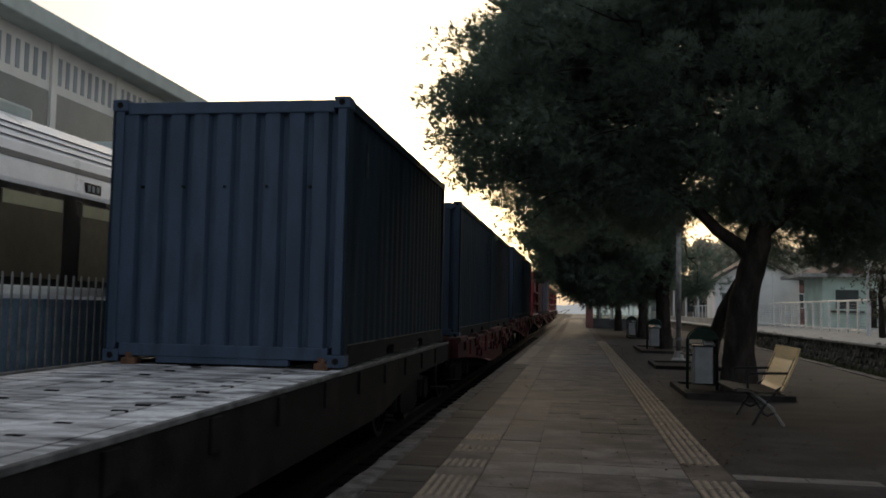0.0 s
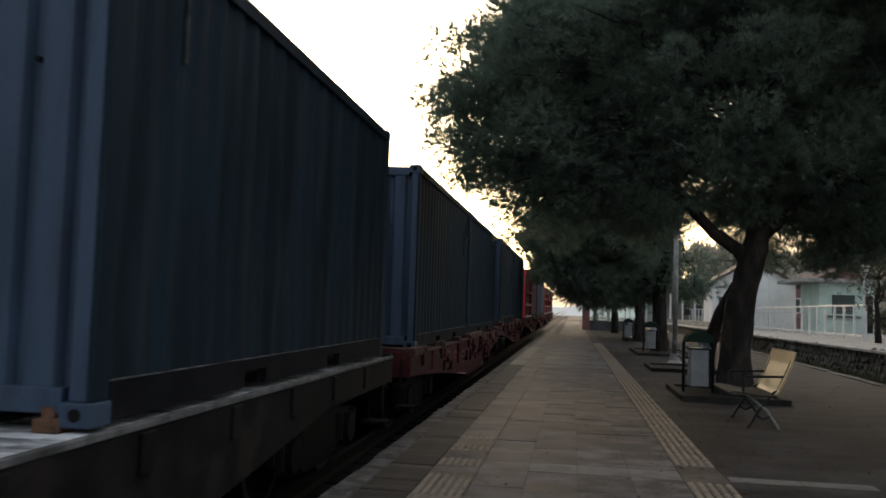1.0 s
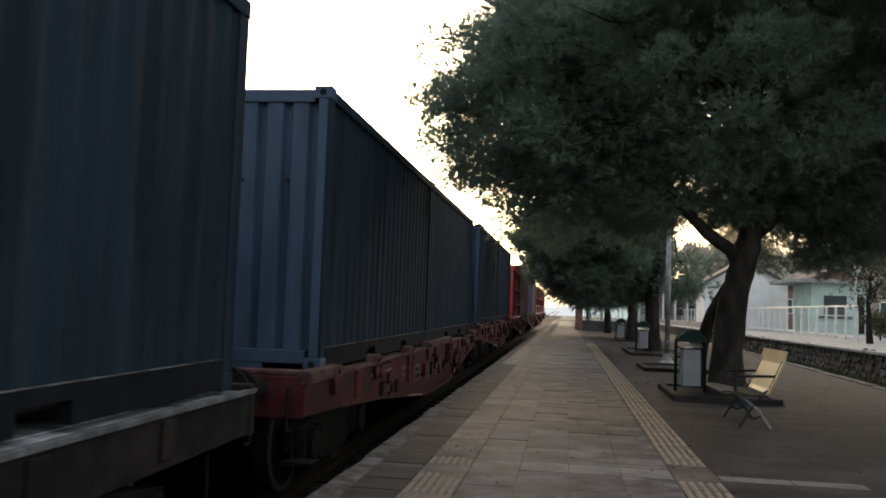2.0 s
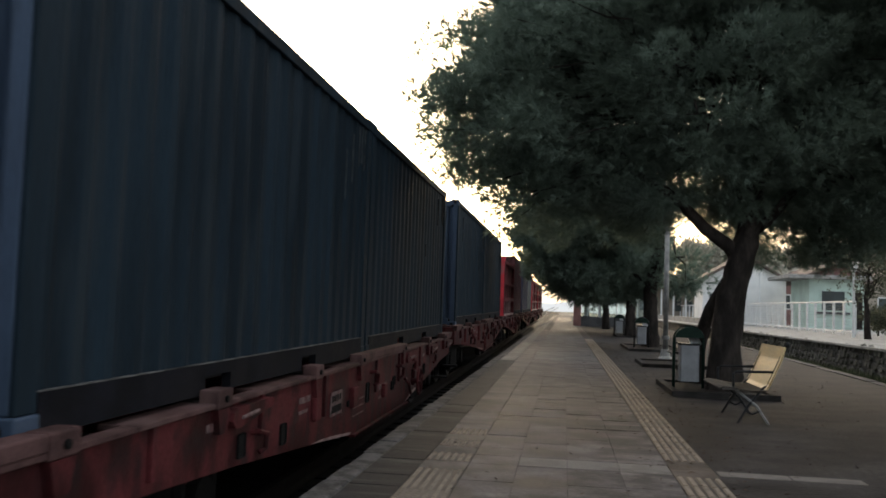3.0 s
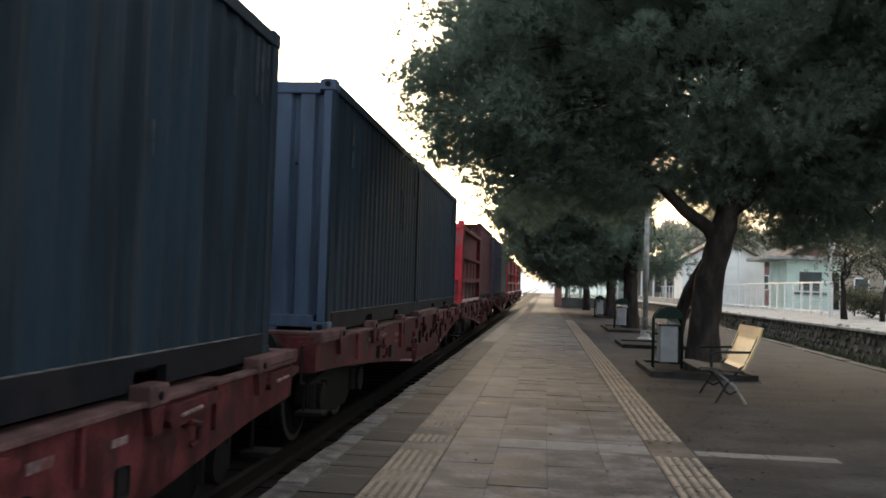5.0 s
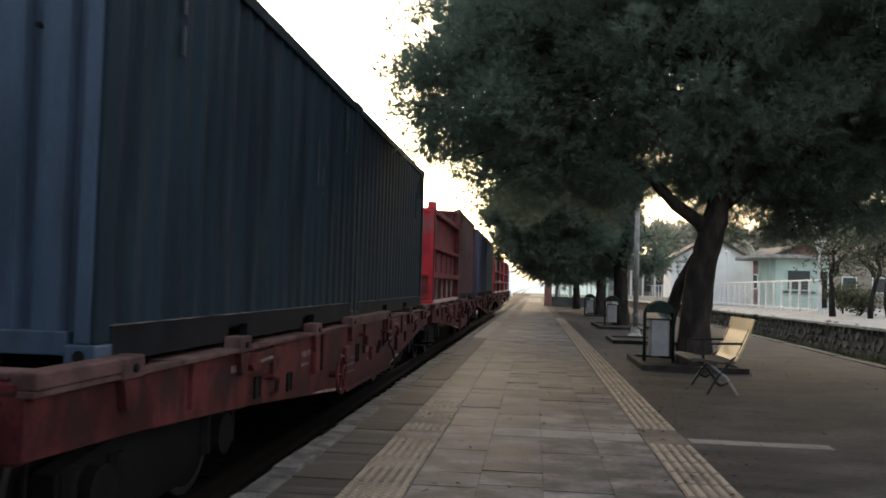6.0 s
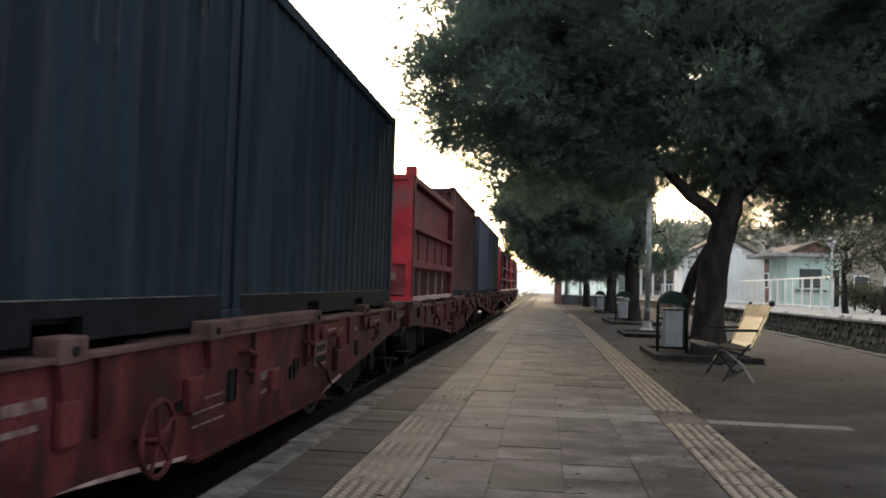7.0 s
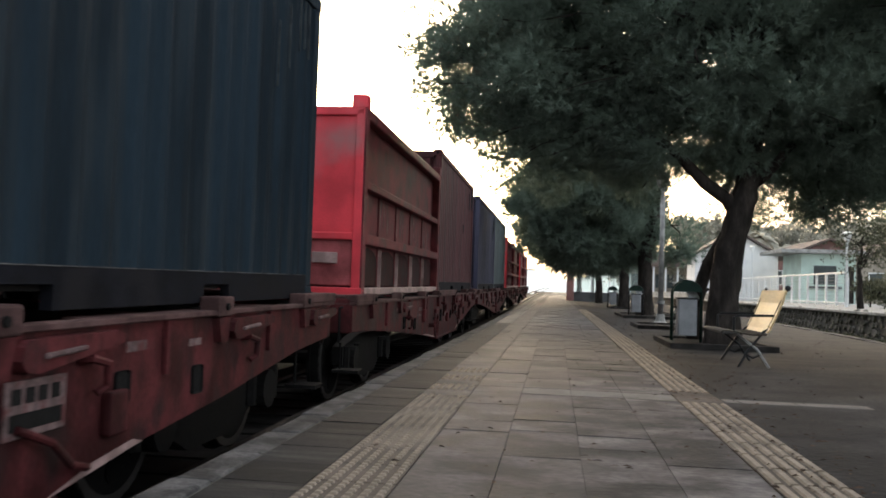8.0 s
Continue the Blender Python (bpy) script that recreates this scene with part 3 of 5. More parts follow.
def red_wagon(length, near, wheel, plate_at):
    w = thing("container_wagon", "rust-red container flat wagon with deep fish-bellied side sills", "rail wagon", "wagons of the train")
    L = length
    for sx in (-1, 1):
        a, b = (1.27, 1.30) if sx > 0 else (-1.30, -1.27)
        out = [(0, 0.38), (0, 0.12), (1.0, 0.08), (2.9, -0.04), (4.5, -0.17), (6.0, -0.3), (L - 4.25, -0.3), (L - 3.45, -0.2), (L - 2.45, -0.12), (L - 1.0, 0.04), (L, 0.1), (L, 0.38)]
        part("side_sill", prism(bmesh.new(), out, "x", a, b), M["wagon"], w)
        a, b = (1.16, 1.34) if sx > 0 else (-1.34, -1.16)
        segs = ((0.0, 0.75, 0), (0.98, 1.5, 1), (1.5, 2.45, 0), (2.68, 3.3, 1), (3.3, 4.5, 0), (4.73, 5.5, 1), (5.5, 6.1, 0), (6.33, 8.45, 0), (8.68, 9.3, 1), (9.3, L - 2.7, 0), (L - 2.47, L - 1.5, 0), (L - 1.5, L - 0.98, 1), (L - 0.75, L, 0))
        for p, q, narrow in segs:
            fa, fb = (1.25, 1.34) if narrow else (1.12, 1.34)
            part("top_flange", boxed(*((fa, fb) if sx > 0 else (-fb, -fa)), p, q, 0.381, 0.412, 0.006), M["wagon_top"], w, "dusty worn upper flange")
        for p, q in ((0.0, 0.75), (6.33, 8.45), (L - 0.75, L)):
            part("raised_beam", boxed(*((1.225, 1.35) if sx > 0 else (-1.35, -1.225)), p + 0.002, q - 0.002, 0.412, 0.488, 0.01), M["wagon_top"], w, "dusty raised edge beam")
        a, b = (1.2, 1.335) if sx > 0 else (-1.335, -1.2)
        part("bottom_flange", prism(bmesh.new(), [(6.0, -0.325), (L - 4.25, -0.325), (L - 4.25, -0.302), (6.0, -0.302)], "x", a, b), M["wagon"], w)
        if near:
            xs = (1.301, 1.306) if sx > 0 else (-1.306, -1.301)
            part("worn_edge", prism(bmesh.new(), [(L - 4.3, -0.298), (L - 3.5, -0.205), (L - 3.6, -0.18), (L - 3.95, -0.22)], "x", *xs), M["stripe"], w, "paint scraped to pale metal")
            part("worn_edge", prism(bmesh.new(), [(4.6, -0.172), (5.9, -0.288), (5.95, -0.27), (5.2, -0.2), (4.9, -0.18)], "x", *xs), M["stripe"], w, "paint scraped to pale metal")
        # container seats on the flange
        for y in (0.75, 2.45, 4.5, 6.1, 8.45, L - 2.7, L - 0.98):
            a, b = (1.224, 1.352) if sx > 0 else (-1.352, -1.224)
            s = part("container_seat", boxed(a, b, y, y + 0.23, 0.372, 0.49, 0.012), M["wagon_top"], w)
            a, b = (0.95, 1.222) if sx > 0 else (-1.222, -0.95)
            part("seat_arm", boxed(a, b, y + 0.01, y + 0.22, 0.36, 0.428, 0.008), M["wagon_dark"], s)
            pin = bmesh.new()
            tube(pin, [(sx * 1.352, y + 0.115, 0.43), (sx * 1.366, y + 0.115, 0.43)], 0.022, 8)
            part("locking_pin", pin, M["wagon_dark"], s)
            part("gusset", prism(bmesh.new(), [(y + 0.02, 0.37), (y + 0.21, 0.37), (y + 0.17, 0.22), (y + 0.06, 0.22)], "x", *((1.301, 1.345) if sx > 0 else (-1.345, -1.301))), M["wagon"], w)
            if y in (2.45, 8.45, L - 2.7, L - 0.98):
                a, b = (1.301, 1.37) if sx > 0 else (-1.37, -1.301)
                y1 = min(y + 0.97, L - 0.02)
                lever = prism(bmesh.new(), [(y + 0.22, 0.33), (y + 0.2, 0.28), (y + 0.24, 0.235), (y + 0.32, 0.225), (y1 - 0.02, 0.3), (y1, 0.34), (y1 - 0.07, 0.36), (y + 0.26, 0.355)], "x", a, b)
                lev = part("folding_bracket", lever, M["wagon"], w)
                tb = bmesh.new()
                tube(tb, [(sx * 1.38, y + 0.34, 0.29), (sx * 1.39, y + 0.6, 0.305)], 0.012, 6)
                part("grip", tb, M["white_mark"], lev, "worn bright grip")
        # hooks, valve boxes and a brake pipe low on the sill
        if near:
            for y, z in ((3.15, 0.02), (6.75, 0.14), (8.25, 0.1), (L - 4.1, 0.12), (L - 2.2, 0.1)):
                hk = bmesh.new()
                tube(hk, [(sx * 1.3, y, z + 0.12), (sx * 1.36, y, z + 0.13), (sx * 1.37, y + 0.12, z + 0.1), (sx * 1.36, y + 0.14, z), (sx * 1.33, y + 0.1, z - 0.03)], 0.02, 7)
                part("rope_hook", hk, M["wagon"], w)
            for y, z, ww, hh in ((5.85, -0.02, 0.22, 0.2), (7.35, -0.08, 0.2, 0.16), (9.35, -0.12, 0.16, 0.2), (4.55, 0.02, 0.16, 0.2)):
                part("valve_box", boxed(*((1.301, 1.35) if sx > 0 else (-1.35, -1.301)), y, y + ww, z, z + hh, 0.012), M["wagon"], w)
            pipe = bmesh.new()
            tube(pipe, [(sx * 1.33, 8.7, 0.02), (sx * 1.35, 8.9, -0.06), (sx * 1.35, 9.05, -0.18), (sx * 1.33, 9.2, -0.22)], 0.018, 7)
            part("brake_pipe", pipe, M["wagon"], w)
        # vertical stiffeners and slots along the sill
        a, b = (1.3, 1.33) if sx > 0 else (-1.33, -1.3)
        for k, y in enumerate((1.7, 3.3, 4.9, 7.0, L - 4.9, L - 3.3, L - 1.7)):
            part("stiffener", boxed(a, b, y - 0.02, y + 0.02, 0.02 if 2 < k < 5 or k in (2, 4) else 0.1, 0.378, 0.004), M["wagon"], w)
        # slots are flat plates; the dark of each opening is painted black
        for k, y in enumerate((2.9, 3.75, 5.75, 6.55, 8.0, L - 5.35, L - 3.8, L - 2.95)):
            a, b = (1.298, 1.306) if sx > 0 else (-1.306, -1.298)
            part("sill_slot", boxed(a, b, y, y + 0.13, 0.0 - 0.05 * (k % 2), 0.16 - 0.05 * (k % 3), 0.02), M["bogie"], w, "dark slot in the sill")
        # lettering too worn to read, as plain bars
        a, b = (1.301, 1.305) if sx > 0 else (-1.305, -1.301)
        for y, z, ww, hh in ((4.2, 0.2, 0.3, 0.05), (4.2, 0.12, 0.24, 0.025), (6.0, 0.02, 0.5, 0.012), (6.0, -0.05, 0.5, 0.012), (6.0, -0.13, 0.5, 0.012), (7.2, 0.02, 0.45, 0.06), (7.2, -0.08, 0.3, 0.03), (L - 4.5, -0.02, 0.3, 0.035), (L - 3.7, 0.24, 0.2, 0.05), (L - 3.0, 0.22, 0.16, 0.04), (2.4, 0.24, 0.3, 0.05)):
            part("lettering", boxed(a, b, y, y + ww, z, z + hh), M["white_mark"], w, "faded white stencilled bar")
        if sx > 0:
            px, pz = plate_at, -0.02
            plate = part("data_plate", boxed(1.306, 1.316, px, px + 0.40, pz, pz + 0.22, 0.004), M["white_mark"], w, "white framed data plate")
            part("plate_line", boxed(1.316, 1.319, px + 0.03, px + 0.37, pz + 0.03, pz + 0.095), M["bogie"], plate)
            for k in range(4):
                part("plate_mark", boxed(1.316, 1.319, px + 0.04 + k * 0.085, px + 0.095 + k * 0.085, pz + 0.13, pz + 0.19), M["wagon_dark"], plate)
            hw = bmesh.new()
            yc, zc = wheel[0], -0.06
            tube(hw, [(1.42, yc + wheel[1] * math.cos(t), zc + wheel[1] * math.sin(t)) for t in np.linspace(0, 2 * math.pi, 25)], 0.016, 6, False)
            for k in range(5):
                t = k * 2 * math.pi / 5 + 0.5
                tube(hw, [(1.42, yc, zc), (1.42, yc + wheel[1] * math.cos(t), zc + wheel[1] * math.sin(t))], 0.012, 6)
            tube(hw, [(1.30, yc, zc), (1.44, yc, zc)], 0.035, 8)
            part("hand_wheel", hw, M["wagon"], w, "spoked hand-brake wheel")
    for y in (0.5, 2.5, 4.6, L / 2, L - 4.6, L - 2.5, L - 0.5):
        part("cross_member", boxed(-1.11, 1.11, y - 0.12, y + 0.12, 0.2, 0.37), M["wagon"], w)
    part("centre_sill", boxed(-0.3, 0.3, 0.1, L - 0.1, -0.1, 0.38), M["wagon_dark"], w)
    part("brake_cylinder", tube(bmesh.new(), [(-0.6, L / 2 - 0.6, -0.28), (-0.6, L / 2 + 0.3, -0.28)], 0.2, 12), M["bogie"], w)
    for end, sgn in ((0, -1), (L, 1)):
        coupling_end(w, end, sgn, M["wagon"])
    for yc in (1.95, L - 1.95):
        bogie_parts(w, yc, near)
        for d in (-0.9, 0.9):
            wheelset(w, yc + d)
    return w


def deck_wagon(length):
    w = thing("flat_wagon", "dark flat wagon with a worn grey boarded deck", "rail wagon", "wagons of the train")
    L = length
    rnd = random.Random(4)
    x = -1.24
    while x < 1.23:
        ww = rnd.choice((0.19, 0.22, 0.25))
        ww = min(ww, 1.24 - x)
        y = 0.02
        while y < L - 0.1:
            ll = min(rnd.uniform(0.9, 3.2), L - 0.02 - y)
            part("deck_board", boxed(x + 0.004, x + ww - 0.004, y + 0.004, y + ll - 0.004, 0.35, 0.405 + rnd.uniform(-0.008, 0.006)), M["deck"], w, "worn grey deck board")
            y += ll
        x += ww
    for sx in (-1, 1):
        a, b = (1.245, 1.287) if sx > 0 else (-1.287, -1.245)
        part("edge_strip", boxed(a, b, 0, L, 0.385, 0.42, 0.006), M["steel"], w, "bare grey steel edge strip")
        a, b = (1.22, 1.275) if sx > 0 else (-1.275, -1.22)
        out = [(0, 0.384), (0, 0.12), (2.6, 0.1), (5.0, -0.18), (L - 5.0, -0.18), (L - 2.6, 0.1), (L, 0.12), (L, 0.384)]
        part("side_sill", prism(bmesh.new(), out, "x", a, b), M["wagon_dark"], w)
        a, b = (1.275, 1.3) if sx > 0 else (-1.3, -1.275)
        y = 0.6
        while y < L - 0.4:
            part("stake_pocket", boxed(a, b, y, y + 0.14, 0.16, 0.37, 0.008), M["wagon_dark"], w)
            y += 1.15
        rod = bmesh.new()
        tube(rod, [(sx * 1.37, 8.2, 0.12), (sx * 1.37, 9.3, 0.2)], 0.012, 6)
        part("release_rod", rod, M["bare_iron"], w, "bright bare release rod")
    # notches are thin plates whose shaded depth is only black colour
    notch = None
    for x, step in ((0.78, 0.36), (-0.2, 0.6)):
        y = 6.2
        while y < L - 6.4:
            if notch is None:
                notch = part("notch", boxed(-0.045, 0.045, -0.017, 0.017, 0.4, 0.414), M["bogie"], w, "dark lashing notch in the deck")
                notch.matrix_basis = pose(x, y, 0)
            else:
                share(notch, w, pose(x + rnd.uniform(-0.03, 0.03), y, 0, 0, 0, rnd.uniform(-8, 8)))
            y += step * rnd.uniform(0.7, 1.5)
    part("centre_sill", boxed(-0.3, 0.3, 0.1, L - 0.1, -0.1, 0.34), M["bogie"], w)
    for end, sgn in ((0, -1), (L, 1)):
        coupling_end(w, end, sgn, M["wagon_dark"])
    for yc in (2.1, L - 2.1):
        bogie_parts(w, yc, True)
        for d in (-0.9, 0.9):
            wheelset(w, yc + d)
    for x in (-0.95, 1.0):
        lock = bmesh.new()
        y = L - 6.36
        box(lock, x - 0.07, x + 0.07, y, y + 0.16, 0.40, 0.47, 0.012)
        tube(lock, [(x, y + 0.05, 0.47), (x, y + 0.05, 0.52)], 0.045, 8)
        part("twistlock", lock, M["rust"], w, "rusty brown twistlock")
    return w


STREAKS = [((5.0, 1.6, 2.1, 0.008), (5.25, 1.8, 2.3, 0.01), (5.5, 2.0, 2.42, 0.016), (5.62, 2.05, 2.44, 0.014), (5.74, 2.0, 2.44, 0.014)),
           ((0.9, 2.05, 2.3, 0.03), (0.9, 1.8, 1.98, 0.03), (4.2, 1.4, 1.9, 0.01), (4.4, 1.3, 1.8, 0.01), (5.4, 1.9, 2.42, 0.016), (5.5, 1.95, 2.4, 0.01)),
           ((5.1, 1.9, 2.35, 0.01), (5.55, 2.0, 2.44, 0.016), (5.66, 1.95, 2.43, 0.014), (5.78, 2.05, 2.44, 0.014), (3.9, 1.3, 1.5, 0.012))]
put_on_train(deck_wagon(20.4), -6.1)
BLUE = "dark blue corrugated steel shipping container with scuffed sides"
put_on_train(container(M["blue"], M["blue_end_lit"], BLUE, ((0.75, 1.9, 2.28, 0.03),)), 7.95)
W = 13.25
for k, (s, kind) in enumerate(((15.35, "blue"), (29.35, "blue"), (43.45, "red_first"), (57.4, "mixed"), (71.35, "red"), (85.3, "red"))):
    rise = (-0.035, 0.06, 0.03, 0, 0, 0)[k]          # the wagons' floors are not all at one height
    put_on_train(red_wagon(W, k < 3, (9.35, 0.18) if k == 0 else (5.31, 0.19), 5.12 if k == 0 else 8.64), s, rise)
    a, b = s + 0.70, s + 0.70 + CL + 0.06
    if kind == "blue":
        put_on_train(container(M["blue"], M["blue_end_lit"], BLUE, STREAKS[k]), a, rise)
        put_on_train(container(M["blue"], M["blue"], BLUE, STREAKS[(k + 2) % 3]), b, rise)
    elif kind == "red_first":
        put_on_train(open_top_container("bright red open-topped steel bulk container with ribbed sides"), a, rise)
        put_on_train(container(M["maroon"], M["maroon"], "dull maroon corrugated shipping container with scraped top edge", STREAKS[2]), b, rise)
    elif kind == "mixed":
        put_on_train(container(M["slate"], M["slate"], "slate-blue corrugated shipping container", STREAKS[0]), a, rise)
        put_on_train(container(M["grey"], M["grey"], "grey-green corrugated shipping container"), b, rise)
    else:
        put_on_train(open_top_container("bright red open-topped bulk container, far along the train"), a, rise)
        put_on_train(open_top_container("bright red open-topped bulk container, far along the train"), b, rise)

# ---- ground, tracks, platform ----
ground = tagged(part("ground", boxed(-600, 600, -200, 900, -1.6, -0.92), M["ground"]), "dry earth with patches of weeds", "ground", kind="structure")
bed = bmesh.new()
prism(bed, [(-10.5, -0.915), (-10.2, -0.86), (-1.5, -0.86), (-1.4, -0.915)], "y", -40, 400)
tagged(part("track_bed", bed, M["ballast"]), "stone ballast under the tracks, darkened for the train's shade", "ballast", kind="structure")
for cx in (TRACK_X, -7.75):
    for sx in (-0.7525, 0.7525):
        r = bmesh.new()
        x = cx + sx
        out = [(x - 0.07, -0.17), (x + 0.07, -0.17), (x + 0.07, -0.15), (x + 0.012, -0.13), (x + 0.012, -0.045), (x + 0.036, -0.035), (x + 0.036, 0), (x - 0.036, 0), (x - 0.036, -0.035), (x - 0.012, -0.045), (x - 0.012, -0.13), (x - 0.07, -0.15)]
        prism(r, out, "y", -40, 400)
        o = part("rail", r, M["rail"])
        o.matrix_basis = pose(0, 0, RAIL_Z, math.degrees(GRADE) if cx == TRACK_X else 0)
        tagged(o, "worn steel running rail", "rail", "running rails", "structure")
sl = bmesh.new()
for k in range(110):
    y = -12 + 0.62 * k
    box(sl, TRACK_X - 1.3, TRACK_X + 1.3, y, y + 0.25, -0.9, -0.853 + GRADE * y * 0.3)
tagged(part("sleepers", sl, M["sleeper"]), "concrete sleepers in ballast, darkened for the train's shade", "sleeper", kind="stuff")

KERB = [(4.55, -10), (4.75, 6), (5.14, 15.3), (5.76, 30), (6.1, 62), (6.1, 120)]
plat = bmesh.new()
outline = [(-1.36, -10), *[(x - 0.2, y) for x, y in KERB], (-1.36, 120)]
prism(plat, outline, "z", -1.0, -0.0048)
platform = tagged(part("platform", plat, M["joint"]), "long low station platform with worn paving", "platform", kind="structure")
tar = bmesh.new()
prism(tar, [(0.962, -10), *[(x - 0.2, y) for x, y in KERB], (0.962, 120)], "z", -0.03, -0.001)
tagged(part("tarred_surface", tar, M["concrete"]), "dark patchy tarred platform surface", "pavement", kind="structure")
# right-hand kerb, in lengths
kerb_root = tagged(new("kerb_line"), "pale worn kerb stones along the platform's far side", "kerb", kind="structure")
for (xa, ya), (xb, yb) in zip(KERB[:-2], KERB[1:-1]):
    n = max(1, round((yb - ya) / 1.2))
    for k in range(n):
        p, q = Vector((xa, ya, 0)).lerp(Vector((xb, yb, 0)), k / n), Vector((xa, ya, 0)).lerp(Vector((xb, yb, 0)), (k + 1) / n)
        bm = bmesh.new()
        prism(bm, [(p.x - 0.2, p.y + 0.008), (p.x, p.y + 0.008), (q.x, q.y - 0.008), (q.x - 0.2, q.y - 0.008)], "z", -0.3, 0.012 + 0.006 * math.sin(7 * p.y))
        part("kerb_stone", bm, M["kerb"], kerb_root)

# verge, wall and far platform across the side track
verge = bmesh.new()
rnd = random.Random(8)
gx = [5.0, 5.5, 6.0, 6.5, 7.0]
rows_v = []
for j in range(60):
    y = -6 + j * 1.4
    kx = np.interp(y, [p[1] for p in KERB], [p[0] for p in KERB]) - 0.06
    rows_v.append([verge.verts.new((kx + (7.0 - kx) * i / 4, y, (-0.16, -0.22, -0.3, -0.33, -0.34)[i] + rnd.uniform(-0.05, 0.05))) for i in range(5)])
for a, b in zip(rows_v, rows_v[1:]):
    for i in range(4):
        verge.faces.new((a[i], a[i + 1], b[i + 1], b[i]))
tagged(part("verge", verge, M["verge"], smooth=True), "weedy mossy earth strip below the wall", "verge", kind="structure")

WALL_X, WALL_Z = 6.9, 0.40
far_plat = bmesh.new()
box(far_plat, WALL_X + 0.1, 200, -10, 130, -0.95, WALL_Z - 0.03)
tagged(part("far_pavement", far_plat, M["coping"]), "pale concrete ground behind the stone wall", "pavement", kind="structure")
wall = tagged(part("wall_east", boxed(WALL_X + 0.03, WALL_X + 0.25, -10, 110, -0.9, WALL_Z - 0.07), M["joint"]), "low dark rubble-stone retaining wall with weeds", "wall", kind="structure")
for k in range(40):
    y = 4 + k * 2.0
    part("coping_stone", boxed(WALL_X - 0.07, WALL_X + 0.6, y + 0.006, y + 1.994, WALL_Z - 0.068, WALL_Z + 0.004 * math.sin(k), 0.015), M["coping"], wall)

# rubble stones of the wall
stone_meshes = []
for k in range(6):
    bm = bmesh.new()
    r = random.Random(20 + k)
    n = 7
    ring = [(0.17 * (0.8 + 0.4 * r.random()) * math.cos(2 * math.pi * i / n), 0.10 * (0.8 + 0.4 * r.random()) * math.sin(2 * math.pi * i / n)) for i in range(n)]
    lo = [bm.verts.new((0.04, u, v)) for u, v in ring]
    hi = [bm.verts.new((-0.03 - 0.02 * r.random(), u * 0.78, v * 0.78)) for u, v in ring]
    for i in range(n):
        bm.faces.new((lo[i], lo[(i + 1) % n], hi[(i + 1) % n], hi[i]))
    bm.faces.new(hi)
    me = bpy.data.meshes.new("stone")
    finish(bm)
    bm.to_mesh(me)
    bm.free()
    me.materials.append(M["stone"])
    stone_meshes.append(me)
r = random.Random(3)
count = 0
for j in range(84):
    for i in range(4):
        y = 11 + j * 0.33 + 0.16 * (i % 2) + r.uniform(-0.03, 0.03)
        if count < 320:
            o = new("stone", r.choice(stone_meshes))
            o.parent = wall
            o.matrix_basis = pose(WALL_X + 0.03, y + r.uniform(-0.06, 0.06), -0.2 + i * 0.165 + r.uniform(-0.03, 0.03), r.uniform(-30, 30)) @ Matrix.Diagonal((r.uniform(0.5, 1.2), r.uniform(0.6, 1.25), r.uniform(0.65, 1.2), 1))
            count += 1

# ---- paving pieces ----
PITCH = 0.322
COLS = [(-1.245, -0.945, "slab_dark"), (-0.638, -0.32, "slab"), (-0.32, 0.0, "slab"), (0.0, 0.34, "slab"), (0.34, 0.672, "slab")]
BAND = (5.84, 6.17)


def slab_data(width, depth, mat):
    me_bm = bmesh.new()
    box(me_bm, -width / 2 + 0.001, width / 2 - 0.001, -depth / 2 + 0.001, depth / 2 - 0.001, -0.03, 0.0, 0.0)
    top = [v for v in me_bm.verts if v.co.z > -0.01]
    for v in top:
        v.co.x *= 0.995
        v.co.y *= 0.996
    me = bpy.data.meshes.new("paving_slab")
    finish(me_bm)
    me_bm.to_mesh(me)
    me_bm.free()
    me.materials.append(mat)
    return me


pav = tagged(new("paving"), "worn square paving slabs with dirty joints", "pavement", kind="structure")
rest = bmesh.new()
r = random.Random(11)
shared_slabs = {}
near_count = 0
for ci, (x0, x1, kind) in enumerate(COLS):
    y = -6.0 + r.uniform(0, 0.1)
    while y < 95:
        d = PITCH * (2 if r.random() < 0.5 else 1) if kind == "slab" else PITCH
        if y < BAND[0] and y + d > BAND[0] - 0.05:
            d = BAND[0] - y
        kk = kind
        if abs(y - BAND[0]) < 0.02:
            d, kk = BAND[1] - BAND[0], ("band" if ci >= 2 else kind)
        dz = r.uniform(-0.003, 0.002)
        if 1.0 < y < 16.5 and near_count < 260:
            key = (ci, round(d, 2), kk)
            if key not in shared_slabs:
                shared_slabs[key] = slab_data(x1 - x0, d, M[kk])
            o = new("paving_slab", shared_slabs[key])
            o.parent = pav
            o.matrix_basis = pose((x0 + x1) / 2, y + d / 2, dz, r.uniform(-0.25, 0.25), r.uniform(-0.25, 0.25), r.uniform(-0.3, 0.3))
            near_count += 1
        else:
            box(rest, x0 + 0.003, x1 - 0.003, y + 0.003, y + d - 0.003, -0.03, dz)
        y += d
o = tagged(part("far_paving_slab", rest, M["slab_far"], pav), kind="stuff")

# platform edge stones
edge = tagged(new("edge_kerb"), "pale worn concrete edge stones beside the track", "kerb", kind="structure")
y = -6.0
while y < 95:
    ll = 0.5 if y < 30 else 2.0
    bm = boxed(-1.40 + 0.006 * math.sin(5 * y), -1.252, y + 0.004, y + ll - 0.004, -0.3, 0.004 + 0.005 * math.sin(3.1 * y), 0.014)
    part("edge_stone", bm, M["kerb"], edge)
    y += ll


